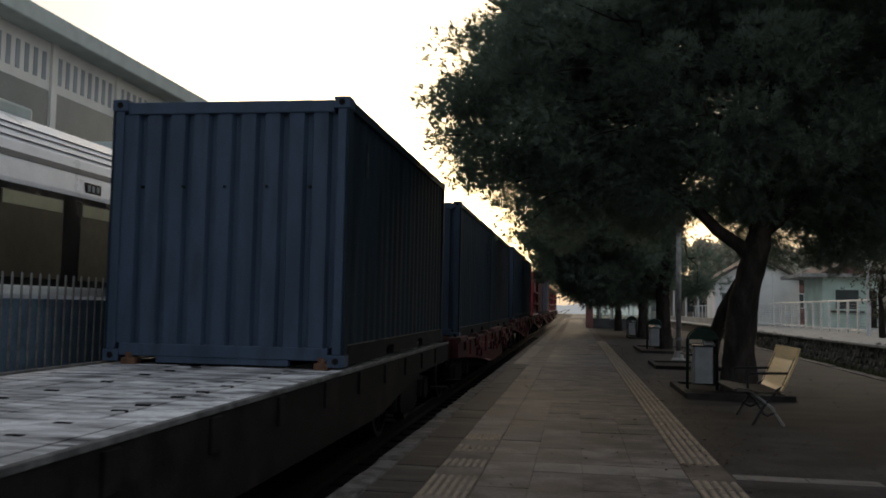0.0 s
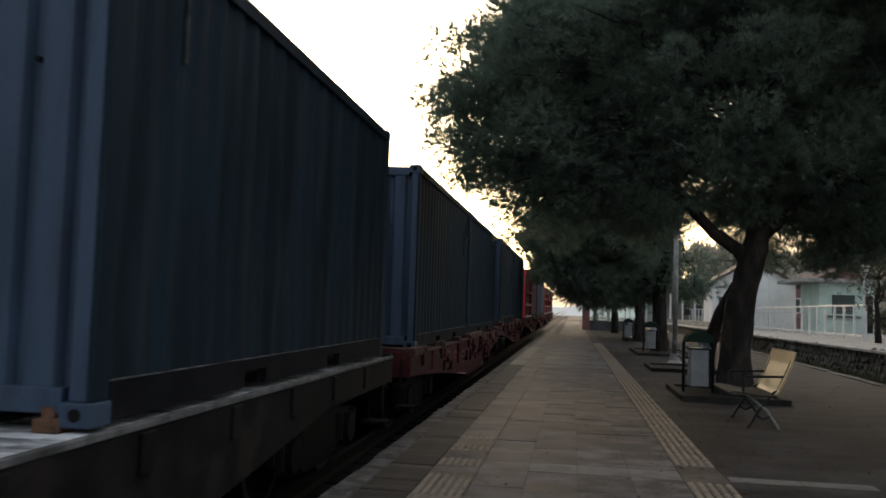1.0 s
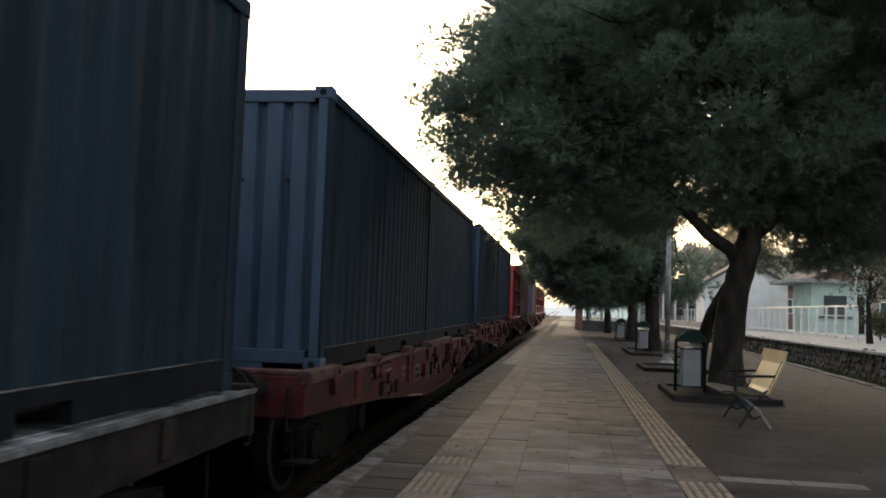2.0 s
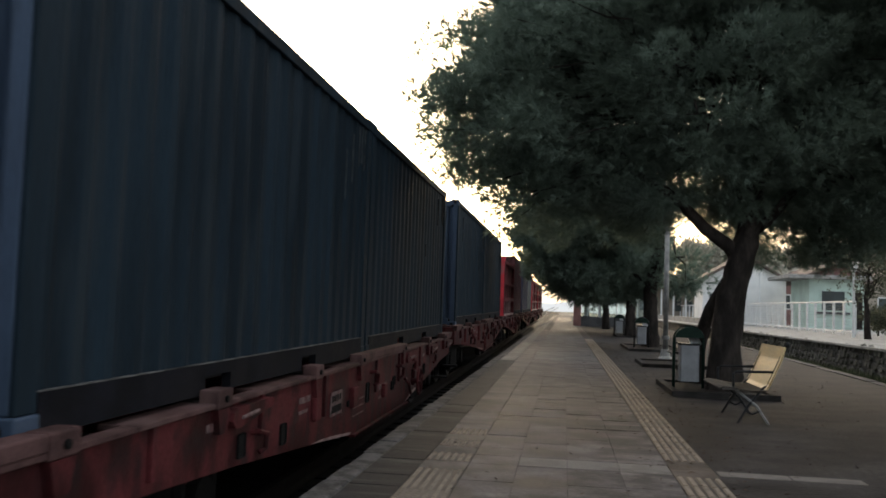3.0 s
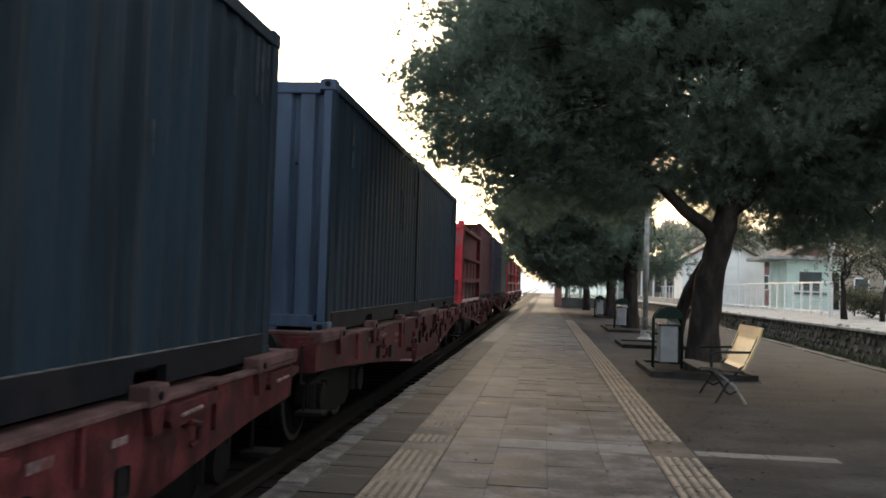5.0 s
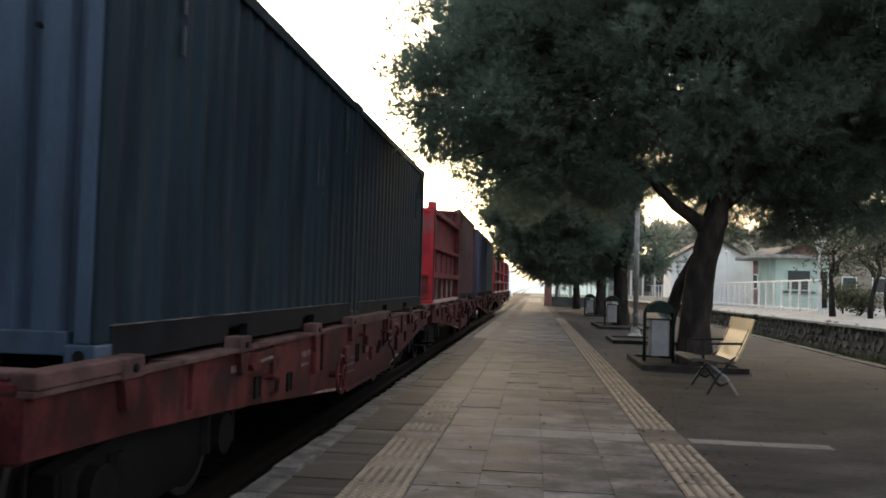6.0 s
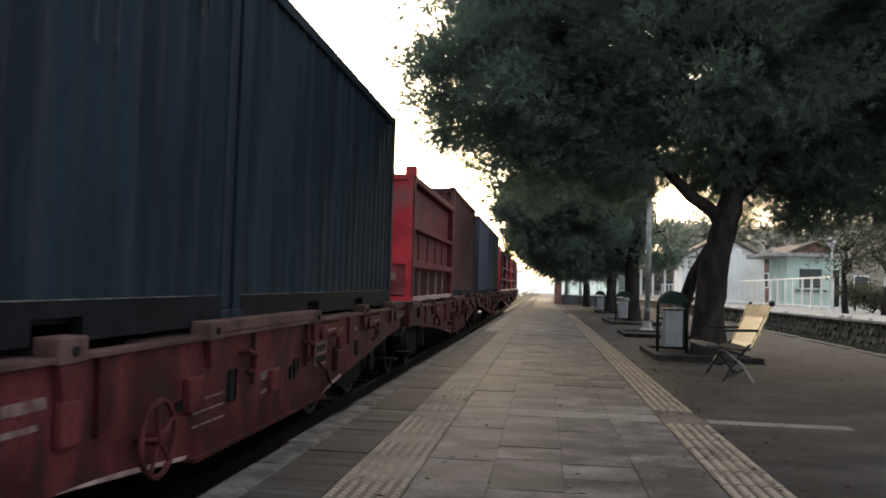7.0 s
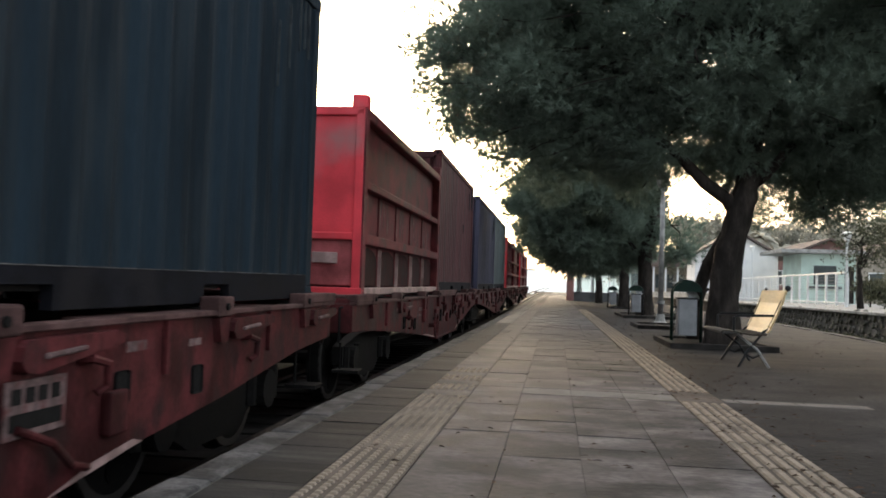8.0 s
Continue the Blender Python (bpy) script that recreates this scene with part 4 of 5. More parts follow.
def tactile_tile(name, w, d, ribs):
    bm = bmesh.new()
    box(bm, -w / 2 + 0.003, w / 2 - 0.003, -d / 2 + 0.003, d / 2 - 0.003, -0.03, 0.0)
    me = bpy.data.meshes.new(name)
    if ribs:
        for k in range(5):
            x = -w / 2 + w * (k + 0.5) / 5
            prism(bm, [(x - 0.019, 0), (x - 0.012, 0.008), (x + 0.012, 0.008), (x + 0.019, 0)], "y", -d / 2 + 0.012, d / 2 - 0.012)
    else:
        for i in range(6):
            for j in range(6):
                x, yy = -w / 2 + w * (i + 0.5) / 6, -d / 2 + d * (j + 0.5) / 6
                lo = [bm.verts.new((x + sx * 0.014, yy + sy * 0.014, 0)) for sx, sy in ((-1, -1), (1, -1), (1, 1), (-1, 1))]
                hi = [bm.verts.new((x + sx * 0.009, yy + sy * 0.009, 0.007)) for sx, sy in ((-1, -1), (1, -1), (1, 1), (-1, 1))]
                for q in range(4):
                    bm.faces.new((lo[q], lo[(q + 1) % 4], hi[(q + 1) % 4], hi[q]))
                bm.faces.new(hi)
    finish(bm)
    bm.to_mesh(me)
    bm.free()
    me.materials.append(M["tactile"])
    me.materials.append(M["tactile_bar"])
    for f in me.polygons:
        if f.center.z > 0.001:
            f.material_index = 1
    return me


tact = tagged(new("tactile_strip"), "worn yellow tactile guide tiles with raised ribs", "tactile paving", kind="structure")
rib_tile, dot_tile = tactile_tile("tactile_tile", 0.285, 0.285, True), tactile_tile("tactile_tile", 0.302, 0.302, False)
plain_tile = slab_data(0.285, 0.285, M["tactile"])
y = -6.0
while y < 30:
    o = new("tactile_tile", plain_tile if BAND[0] - 0.1 < y + 0.14 < BAND[1] + 0.1 else rib_tile)
    o.parent = tact
    o.matrix_basis = pose(0.817, y + 0.1425, 0.002, 0, 0, r.uniform(-0.6, 0.6))
    y += 0.287
warn = tagged(new("warning_strip"), "worn yellow warning tiles with raised studs near the edge", "tactile paving", kind="structure")
y = -6.0
far_warn = slab_data(0.302, 0.302, M["slab"])
while y < 40:
    fade = y > 5.3 and (y > 7.2 or r.random() < 0.4)
    o = new("tactile_tile", far_warn if fade else dot_tile)
    o.parent = warn
    o.matrix_basis = pose(-0.792, y + 0.152, 0.001, 0, 0, r.uniform(-0.5, 0.5))
    y += 0.304
cross_band = tagged(new("cross_band"), "pale slabs laid in a band across the platform", "pavement", kind="structure")
band_slab = slab_data(0.45, 0.17, M["band"])
for k in range(8):
    if k == 2:
        continue
    o = new("paving_slab", band_slab)
    o.parent = cross_band
    o.matrix_basis = pose(1.2 + 0.455 * k, 5.98 + (0.0 if k < 2 else -0.03), 0.0, 0, 0, -1)

# ---- trees ----


def blades(name, centres, outs, n, length, width, mat, parent, seed, broad=False, spread=0.75):
    """Many thin blades in tufts: one tuft at each centre, leaning along its outward direction."""
    rg = np.random.default_rng(seed)
    c = np.repeat(np.asarray(centres, float), n, axis=0)
    o = np.repeat(np.asarray(outs, float), n, axis=0)
    d = o + rg.normal(0, spread, c.shape)
    d /= np.linalg.norm(d, axis=1, keepdims=True)
    s = np.cross(d, rg.normal(0, 1, c.shape))
    s /= np.linalg.norm(s, axis=1, keepdims=True)
    ln = length * rg.uniform(0.6, 1.2, (len(c), 1))
    wd = width * rg.uniform(0.7, 1.3, (len(c), 1))
    base = c + d * ln * 0.1
    if broad:
        quad = np.stack([base, base + d * ln * 0.5 + s * wd, base + d * ln, base + d * ln * 0.5 - s * wd], 1)
    else:
        quad = np.stack([base - s * wd * 0.5, base + s * wd * 0.5, base + d * ln], 1)
    k = quad.shape[1]
    v = quad.reshape(-1, 3)
    me = bpy.data.meshes.new(name)
    me.vertices.add(len(v))
    me.vertices.foreach_set("co", v.ravel())
    me.loops.add(len(v))
    me.loops.foreach_set("vertex_index", np.arange(len(v)))
    me.polygons.add(len(c))
    me.polygons.foreach_set("loop_start", np.arange(len(c)) * k)
    me.polygons.foreach_set("loop_total", np.full(len(c), k))
    me.update(calc_edges=True)
    me.materials.append(mat)
    ob = new(name, me)
    ob.parent = parent
    return ob


def limb(bm, a, b, r0, r1, rng, bend=0.12, seg=7):
    a, b = Vector(a), Vector(b)
    n = 5
    pts = []
    for i in range(n + 1):
        t = i / n
        p = a.lerp(b, t)
        k = math.sin(math.pi * t) * (b - a).length * bend
        pts.append(p + Vector((rng.uniform(-k, k), rng.uniform(-k, k), rng.uniform(-k, k) * 0.5 + k * 0.4)))
    tube(bm, pts, [r0 + (r1 - r0) * i / n for i in range(n + 1)], seg)
    return pts


def pine(trunk, lobes, seed, tufts, blade, width, n_blades, label, limbs=(), gaps=(), lowest=None, clump=0.5, clumps_per=26, mat=None):
    """trunk: rows of x, y, z, radius. lobes: ellipsoids (centre, radii) that make up the crown. gaps: spheres kept free of needles."""
    rng = random.Random(seed)
    rg = np.random.default_rng(seed)
    t = thing("pine_tree", label, "tree", "pines on the platform")
    bm = bmesh.new()
    pts = [Vector(p[:3]) for p in trunk]
    # roughened trunk
    seg = 14
    fine_pts, fine_r = [], []
    for i in range(len(trunk) - 1):
        for k in range(4):
            f = k / 4
            fine_pts.append(pts[i].lerp(pts[i + 1], f))
            fine_r.append(trunk[i][3] * (1 - f) + trunk[i + 1][3] * f)
    fine_pts.append(pts[-1])
    fine_r.append(trunk[-1][3])
    tube(bm, fine_pts, fine_r, seg)
    for v in bm.verts:
        v.co += Vector((noise.noise(v.co * 5), noise.noise(v.co * 5 + Vector((9, 0, 0))), 0)) * 0.035 + Vector((noise.noise(v.co * 14), noise.noise(v.co * 14 + Vector((9, 0, 0))), 0)) * 0.012
    part("trunk", bm, M["bark"], t, smooth=True)
    for a, b, r0, r1 in limbs:
        lb = bmesh.new()
        limb(lb, a, b, r0, r1, rng, 0.06, 10)
        part("limb", lb, M["bark"], t, smooth=True)
    # clumps of twigs
    top = pts[-1]
    clumps = []
    for (c, r) in lobes:
        c, r = Vector(c), Vector(r)
        vol = max(4, int(clumps_per * r.x * r.y * r.z / (2.5 * clump)))
        for _ in range(vol):
            u = Vector(rg.normal(0, 1, 3)).normalized() * (0.45 + 0.5 * rg.random() ** 0.6)
            p = c + Vector((u.x * r.x, u.y * r.y, u.z * r.z))
            if lowest is not None and p.z < lowest + 0.12 * math.sin(3 * p.x) + rg.uniform(-0.05, 0.1):
                continue
            if any((p - Vector(g)).length < gr for g, gr in gaps):
                continue
            clumps.append((p, c))
    tw = bmesh.new()
    for i, (p, c) in enumerate(clumps):
        if i % 3 == 0:
            limb(tw, c.lerp(top, 0.5).lerp(p, 0.25), p, 0.03, 0.008, rng, 0.1, 4)
    tagged(part("branchwork", tw, M["bark"], t), kind="stuff")
    per = max(8, tufts // max(1, len(clumps)))
    cen, out = [], []
    for p, c in clumps:
        away = (p - c)
        away = np.array(away.normalized()) if away.length > 1e-3 else np.array((0, 0, 1.0))
        rad = clump * rg.uniform(0.6, 1.25)
        u = rg.normal(0, 1, (per, 3))
        u /= np.linalg.norm(u, axis=1, keepdims=True)
        q = u * (rg.random((per, 1)) ** 0.45) * np.array((rad, rad, rad * 0.62))
        cen.append(np.array(p) + q)
        out.append(u * 0.7 + away * 0.5 + np.array((0, 0, 0.35)))
    crown = blades("crown", np.concatenate(cen), np.concatenate(out), n_blades, blade, width, mat or M["needle"], t, seed + 1, spread=0.5)
    tagged(crown, "dense dark green needle crown", kind="stuff")
    return t


big_pine = pine([(2.09, 11.95, -0.05, 0.31), (2.08, 11.9, 0.15, 0.24), (2.08, 11.9, 0.5, 0.212), (2.09, 11.9, 0.9, 0.2), (2.13, 11.9, 1.25, 0.187), (2.22, 11.85, 1.62, 0.175), (2.3, 11.85, 1.95, 0.165), (2.42, 11.9, 2.6, 0.11), (2.4, 12.1, 3.6, 0.07)],
     [((1.95, 12.6, 4.35), (4.0, 3.6, 2.35)), ((-0.8, 12.4, 4.0), (1.75, 1.5, 1.45)), ((-1.35, 12.4, 3.55), (0.95, 0.9, 0.65)), ((-1.0, 12.4, 3.0), (0.8, 0.8, 0.5)), ((-1.1, 12.4, 3.45), (1.0, 1.0, 0.7)), ((-0.6, 12.6, 4.6), (1.1, 1.1, 0.8)), ((0.05, 12.4, 2.75), (1.35, 1.2, 0.75)), ((-0.72, 12.3, 2.5), (0.5, 0.5, 0.35)), ((2.2, 13.2, 3.4), (3.2, 2.0, 1.3)), ((3.3, 13.4, 2.9), (1.8, 1.6, 1.0)), ((4.0, 12.4, 2.35), (1.3, 1.4, 0.6)), ((3.4, 14.6, 2.5), (1.6, 1.4, 0.6)), ((3.9, 12.4, 2.6), (1.2, 1.6, 0.8)), ((0.2, 12.5, 5.4), (1.5, 1.4, 0.9)), ((2.4, 11.4, 5.2), (1.8, 1.5, 1.2)), ((1.2, 11.8, 5.0), (1.2, 1.2, 1.0)),
      # added lobes right and overhead, largely out of view, to shade crown and paving
      ((5.6, 12.2, 3.0), (1.9, 2.0, 1.3)), ((5.2, 11.0, 4.3), (2.2, 2.2, 1.5)), ((3.4, 10.4, 5.0), (2.2, 1.7, 1.0)), ((6.4, 11.0, 5.2), (2.4, 2.4, 1.4)), ((5.0, 8.2, 5.7), (2.6, 2.4, 1.1)), ((3.6, 9.4, 5.6), (1.8, 1.6, 1.0))],
     5, 155000, 0.125, 0.009, 12, "old leaning pine with a broad dark crown, growing through the platform",
     limbs=(((2.24, 11.85, 1.72), (1.25, 11.6, 2.62), 0.1, 0.06), ((1.25, 11.6, 2.62), (0.1, 12.3, 3.6), 0.06, 0.03), ((2.35, 11.9, 2.1), (3.4, 12.1, 3.0), 0.08, 0.04), ((2.4, 11.9, 2.5), (1.6, 13.2, 3.9), 0.06, 0.03), ((2.4, 11.9, 2.5), (3.0, 10.9, 3.8), 0.06, 0.03)),
     gaps=(((1.6, 10.6, 1.85), 0.6), ((1.72, 11.6, 1.95), 0.62), ((1.8, 12.6, 2.05), 0.65), ((1.95, 13.6, 2.1), 0.65), ((2.1, 14.8, 2.2), 0.65), ((1.55, 11, 2.75), 0.34), ((1.68, 12.2, 2.9), 0.36), ((1.82, 13.4, 3.1), 0.38), ((2.0, 14.6, 3.25), 0.4), ((2.8, 11.6, 1.95), 0.4), ((3.0, 12.8, 2.0), 0.36), ((3.2, 14.2, 2.1), 0.36)), lowest=1.74, clump=0.42)
# a second stem leans against the big trunk
part("side_stem", tube(bmesh.new(), [(1.86, 12.9, 0), (1.84, 12.8, 0.3), (1.87, 12.6, 0.72), (1.95, 12.35, 1.1), (2.1, 12.05, 1.5)], [0.11, 0.1, 0.095, 0.085, 0.06], 9), M["bark"], big_pine, "slim stem leaning against the trunk", smooth=True)

pine([(2.4, 25, -0.05, 0.27), (2.4, 25, 0.4, 0.22), (2.38, 25, 1.0, 0.2), (2.36, 25, 1.6, 0.19), (2.6, 25, 2.8, 0.17), (2.75, 25, 3.8, 0.12), (2.6, 25, 4.8, 0.07)],
     [((0.7, 25.2, 3.1), (2.2, 2.2, 1.75)), ((0.9, 25.2, 2.0), (1.6, 1.5, 0.75)), ((-0.4, 25.2, 3.4), (1.1, 1.2, 0.9)), ((3.2, 25.0, 2.15), (0.5, 0.5, 0.55)), ((0.5, 25.5, 4.9), (1.7, 1.8, 1.2))],
     15, 17000, 0.2, 0.026, 11, "tall pine with a low hanging dark crown", limbs=(((2.4, 25, 1.7), (1.0, 25.2, 2.6), 0.08, 0.03), ((2.5, 25, 2.4), (3.3, 25, 2.6), 0.05, 0.02)), gaps=(((3.9, 25, 3.1), 0.75), ((3.2, 25, 3.2), 0.5)), lowest=1.32, clump=0.55, clumps_per=22)
pine([(2.6, 35, -0.05, 0.24), (2.6, 35, 0.6, 0.19), (2.6, 35, 1.8, 0.17), (2.4, 35, 3.0, 0.12), (2.2, 35.2, 4.5, 0.06)],
     [((1.2, 36, 3.3), (2.9, 2.6, 1.9)), ((0.6, 36, 2.2), (1.7, 1.5, 0.7))],
     25, 10000, 0.3, 0.045, 8, "pine beside the station shelter", lowest=1.4, clump=0.6, clumps_per=18)
pine([(2.9, 39.5, -0.05, 0.22), (2.9, 39.5, 1.0, 0.18), (2.8, 39.5, 2.4, 0.14), (2.5, 39.5, 4.5, 0.07)],
     [((2.2, 41, 3.6), (2.8, 2.6, 2.0))], 35, 7000, 0.32, 0.05, 8, "pine beside the station shelter", lowest=1.5, clump=0.65, clumps_per=16)
pine([(2.2, 47, -0.05, 0.22), (2.2, 47, 1.0, 0.18), (2.0, 47, 2.8, 0.14), (1.8, 47, 5.0, 0.07)],
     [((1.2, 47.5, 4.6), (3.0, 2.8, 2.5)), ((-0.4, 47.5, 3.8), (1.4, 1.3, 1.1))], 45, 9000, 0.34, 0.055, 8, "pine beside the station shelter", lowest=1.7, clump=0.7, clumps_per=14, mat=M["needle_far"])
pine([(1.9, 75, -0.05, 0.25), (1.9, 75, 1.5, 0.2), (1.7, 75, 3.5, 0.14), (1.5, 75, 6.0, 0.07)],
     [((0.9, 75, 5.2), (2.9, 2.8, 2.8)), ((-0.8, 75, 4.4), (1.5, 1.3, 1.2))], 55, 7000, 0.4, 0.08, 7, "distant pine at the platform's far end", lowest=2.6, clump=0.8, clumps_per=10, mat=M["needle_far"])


def small_tree(x, y, z, h, spread, seed, label, mat, tall=1.0, leaf=0.085, tufts=1500):
    rng = random.Random(seed)
    rg = np.random.default_rng(seed)
    t = thing("garden_tree", label, "tree", "garden trees")
    bm = bmesh.new()
    tip = (x + rng.uniform(-0.3, 0.3), y, z + h * 0.75)
    limb(bm, (x, y, z - 0.05), tip, 0.09 * tall, 0.03, rng, 0.05, 8)
    part("trunk", bm, M["bark"], t, smooth=True)
    cen = []
    for k in range(12):
        a = rng.uniform(0, 2 * math.pi)
        q = Vector((x + math.cos(a) * spread * rng.uniform(0.2, 1), y + math.sin(a) * spread * rng.uniform(0.2, 1), z + h * rng.uniform(0.5, 1.0)))
        lb = bmesh.new()
        limb(lb, Vector((x, y, z)).lerp(Vector(tip), rng.uniform(0.5, 1)), q, 0.03, 0.008, rng, 0.1, 5)
        part("limb", lb, M["bark"], t)
        cen.append(np.array(q) + rg.normal(0, spread * 0.22, (tufts // 12, 3)))
    cen = np.concatenate(cen)
    ob = blades("crown", cen, rg.normal(0, 1, cen.shape) + (0, 0, 0.3), 4, leaf, leaf * 0.28, mat, t, seed, True)
    tagged(ob, kind="stuff")
    return t


small_tree(9.7, 29.6, WALL_Z, 2.9, 1.2, 61, "sparse garden tree beside the lamp", M["leaf"], 1.3, tufts=700)
small_tree(10.4, 28.3, WALL_Z, 3.2, 1.2, 62, "slim garden tree with thin leaves", M["leaf"], tufts=600)
small_tree(11.8, 30.5, WALL_Z, 3.6, 1.5, 63, "leafy garden tree behind the wall", M["leaf"], tufts=900)
small_tree(13.0, 33.5, WALL_Z, 3.4, 1.6, 64, "leafy garden tree behind the wall", M["leaf"], tufts=900)
for x, y, h in ((12.2, 36.0, 0.9), (13.4, 33.0, 1.3), (14.8, 35.5, 1.5), (11.6, 32.5, 0.7)):
    small_tree(x, y, WALL_Z, h, 0.8, int(x * 10), "low grey-green shrub beside the fence", M["leaf"], 0.4, 0.1, 800)
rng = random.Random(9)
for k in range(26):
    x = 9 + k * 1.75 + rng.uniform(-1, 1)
    small_tree(x, 92 + rng.uniform(-6, 20), WALL_Z - 0.5, rng.uniform(3.2, 4.4) if x < 13 else rng.uniform(6.4, 8.6), 2.6, 100 + k, "tree behind the houses, leaves paled for haze", M["far_leaf"], 2.5, 0.36, 2000)


def palm(x, y, z, h, seed):
    rng = random.Random(seed)
    t = thing("palm_tree", "tall shaggy palm behind the houses", "tree", "palms")
    part("trunk", tube(bmesh.new(), [(x, y, z), (x + 0.1, y, z + h / 2), (x, y, z + h)], [0.28, 0.22, 0.2], 9), M["bark"], t)
    bm = bmesh.new()
    for k in range(26):
        a, e = rng.uniform(0, 6.28), rng.uniform(-0.5, 1.1)
        L = rng.uniform(1.6, 2.3)
        last = None
        d = Vector((math.cos(a), math.sin(a), 0))
        s = Vector((-math.sin(a), math.cos(a), 0))
        for i in range(6):
            u = i / 5
            p = Vector((x, y, z + h)) + d * (L * u * math.cos(e)) + Vector((0, 0, L * u * math.sin(e) - 1.1 * u * u * L * 0.6))
            w = 0.28 * math.sin(math.pi * (0.15 + 0.8 * u))
            now = (bm.verts.new(p - s * w - Vector((0, 0, w * 0.5))), bm.verts.new(p), bm.verts.new(p + s * w - Vector((0, 0, w * 0.5))))
            if last:
                bm.faces.new((last[0], last[1], now[1], now[0]))
                bm.faces.new((last[1], last[2], now[2], now[1]))
            last = now
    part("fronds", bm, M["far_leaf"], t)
    return t


palm(16.2, 72, WALL_Z, 4.9, 1)
palm(18.6, 76, WALL_Z, 4.2, 2)

# weeds on the verge
rg = np.random.default_rng(77)
n = 5200
yy = 14 + 46 * rg.random(n) ** 0.8
xx = np.interp(yy, [p[1] for p in KERB], [p[0] for p in KERB]) + rg.uniform(0.02, 1.5, n) ** 1.0
zz = np.full(n, -0.18) - np.clip((xx - 5.6) * 0.16, 0, 0.16)
weeds = blades("weeds", np.stack([xx, yy, zz], 1), np.tile((0, 0, 1.2), (n, 1)), 4, 0.2, 0.02, M["grass"], None, 5)
tagged(weeds, "low green weeds and grass below the wall", "grass", kind="stuff")

# pine litter on the paving
n = 2600
lx = np.where(rg.random(n) < 0.6, rg.normal(0.95, 0.22, n), rg.uniform(-0.9, 4.3, n))
ly = 2.2 + 26 * rg.random(n) ** 1.3
keep = (lx > -1.2) & (lx < 4.3)
pts = np.stack([lx, ly, np.full(n, 0.007)], 1)[keep]


def litter_mesh(points, seed):
    """Small flat dry flakes and needles lying on the paving."""
    q = np.random.default_rng(seed)
    m = len(points)
    a = q.uniform(0, 6.28, m)
    d = np.stack([np.cos(a), np.sin(a), np.zeros(m)], 1)
    s = np.stack([-np.sin(a), np.cos(a), np.zeros(m)], 1)
    ln, wd = q.uniform(0.008, 0.028, (m, 1)), q.uniform(0.002, 0.008, (m, 1))
    lift = np.stack([np.zeros(m), np.zeros(m), q.uniform(0.0, 0.008, m)], 1)
    quad = np.stack([points - d * ln, points - s * wd + lift, points + d * ln, points + s * wd], 1).reshape(-1, 3)
    return mesh_from("pine_litter", [tuple(v) for v in quad], [tuple(range(4 * i, 4 * i + 4)) for i in range(m)], M["litter"])


tagged(litter_mesh(pts, 31), "dry pine needles and flakes on the paving", "litter", kind="stuff")

# ---- things on the platform ----


def litter_bin(x, y, green):
    b = thing("litter_bin", "grey hanging litter bin in a dark arched iron frame", "litter bin", "litter bins", pose(x, y, 0.0))
    f = bmesh.new()
    w, h = 0.19, 0.68
    arch = [(-w, 0, 0), (-w, 0, h)] + [(-w * math.cos(t), 0, h + 0.17 * math.sin(t)) for t in np.linspace(0.15, math.pi - 0.15, 11)] + [(w, 0, h), (w, 0, 0)]
    tube(f, arch, 0.021, 8)
    part("frame", f, M["green_iron"] if green else M["black_iron"], b, smooth=True)
    hood = bmesh.new()
    out = [(-w * math.cos(t), h + 0.01 + 0.16 * math.sin(t)) for t in np.linspace(0.1, math.pi - 0.1, 13)]
    prism(hood, out, "y", -0.10, 0.10)
    part("hood", hood, M["green_iron"], b, "dark green curved hood")
    body = bmesh.new()
    c = [(0.105 * sx + 0.02 * cx, 0.1 * sy + 0.02 * cy) for sx, sy, cx, cy in ((-1, -1, 0, -1), (1, -1, 0, -1), (1, -1, 1, 0), (1, 1, 1, 0), (1, 1, 0, 1), (-1, 1, 0, 1), (-1, 1, -1, 0), (-1, -1, -1, 0))]
    prism(body, c, "z", 0.13, 0.62)
    part("bucket", body, M["bin"], b, "grey enamelled bucket")
    rim = bmesh.new()
    prism(rim, [(u * 1.06, v * 1.06) for u, v in c], "z", 0.605, 0.632)
    part("bucket_rim", rim, M["black_iron"], b)
    flap = boxed(-0.09, 0.09, -0.02, 0.0, 0, 0.14, 0.004)
    o = part("flap", flap, M["bare_iron"], b, "bright tilted metal flap")
    o.matrix_basis = pose(0.02, 0.02, 0.64, -25, 62, 0)
    for sx in (-1, 1):
        p = bmesh.new()
        tube(p, [(sx * 0.19, 0, 0.5), (sx * 0.12, 0, 0.5)], 0.014, 6)
        part("pivot", p, M["black_iron"], b)
        part("foot_plate", boxed(sx * 0.19 - 0.05, sx * 0.19 + 0.05, -0.05, 0.05, 0, 0.012), M["black_iron"], b)
    return b


litter_bin(1.62, 12.0, True)
litter_bin(2.08, 24.3, False)
litter_bin(2.15, 35.0, False)


def tree_pit(x0, x1, y0, y1, h=0.07):
    p = thing("tree_pit", "low dark concrete kerb round a tree's foot", "tree pit", "tree pits")
    for a in ((x0, x1, y0, y0 + 0.1), (x0, x1, y1 - 0.1, y1), (x0, x0 + 0.1, y0 + 0.1, y1 - 0.1), (x1 - 0.1, x1, y0 + 0.1, y1 - 0.1)):
        part("kerb", boxed(*a, -0.02, h, 0.01), M["pit_kerb"], p)
    part("soil", boxed(x0 + 0.1, x1 - 0.1, y0 + 0.1, y1 - 0.1, -0.02, h - 0.03), M["soil"], p)
    return p


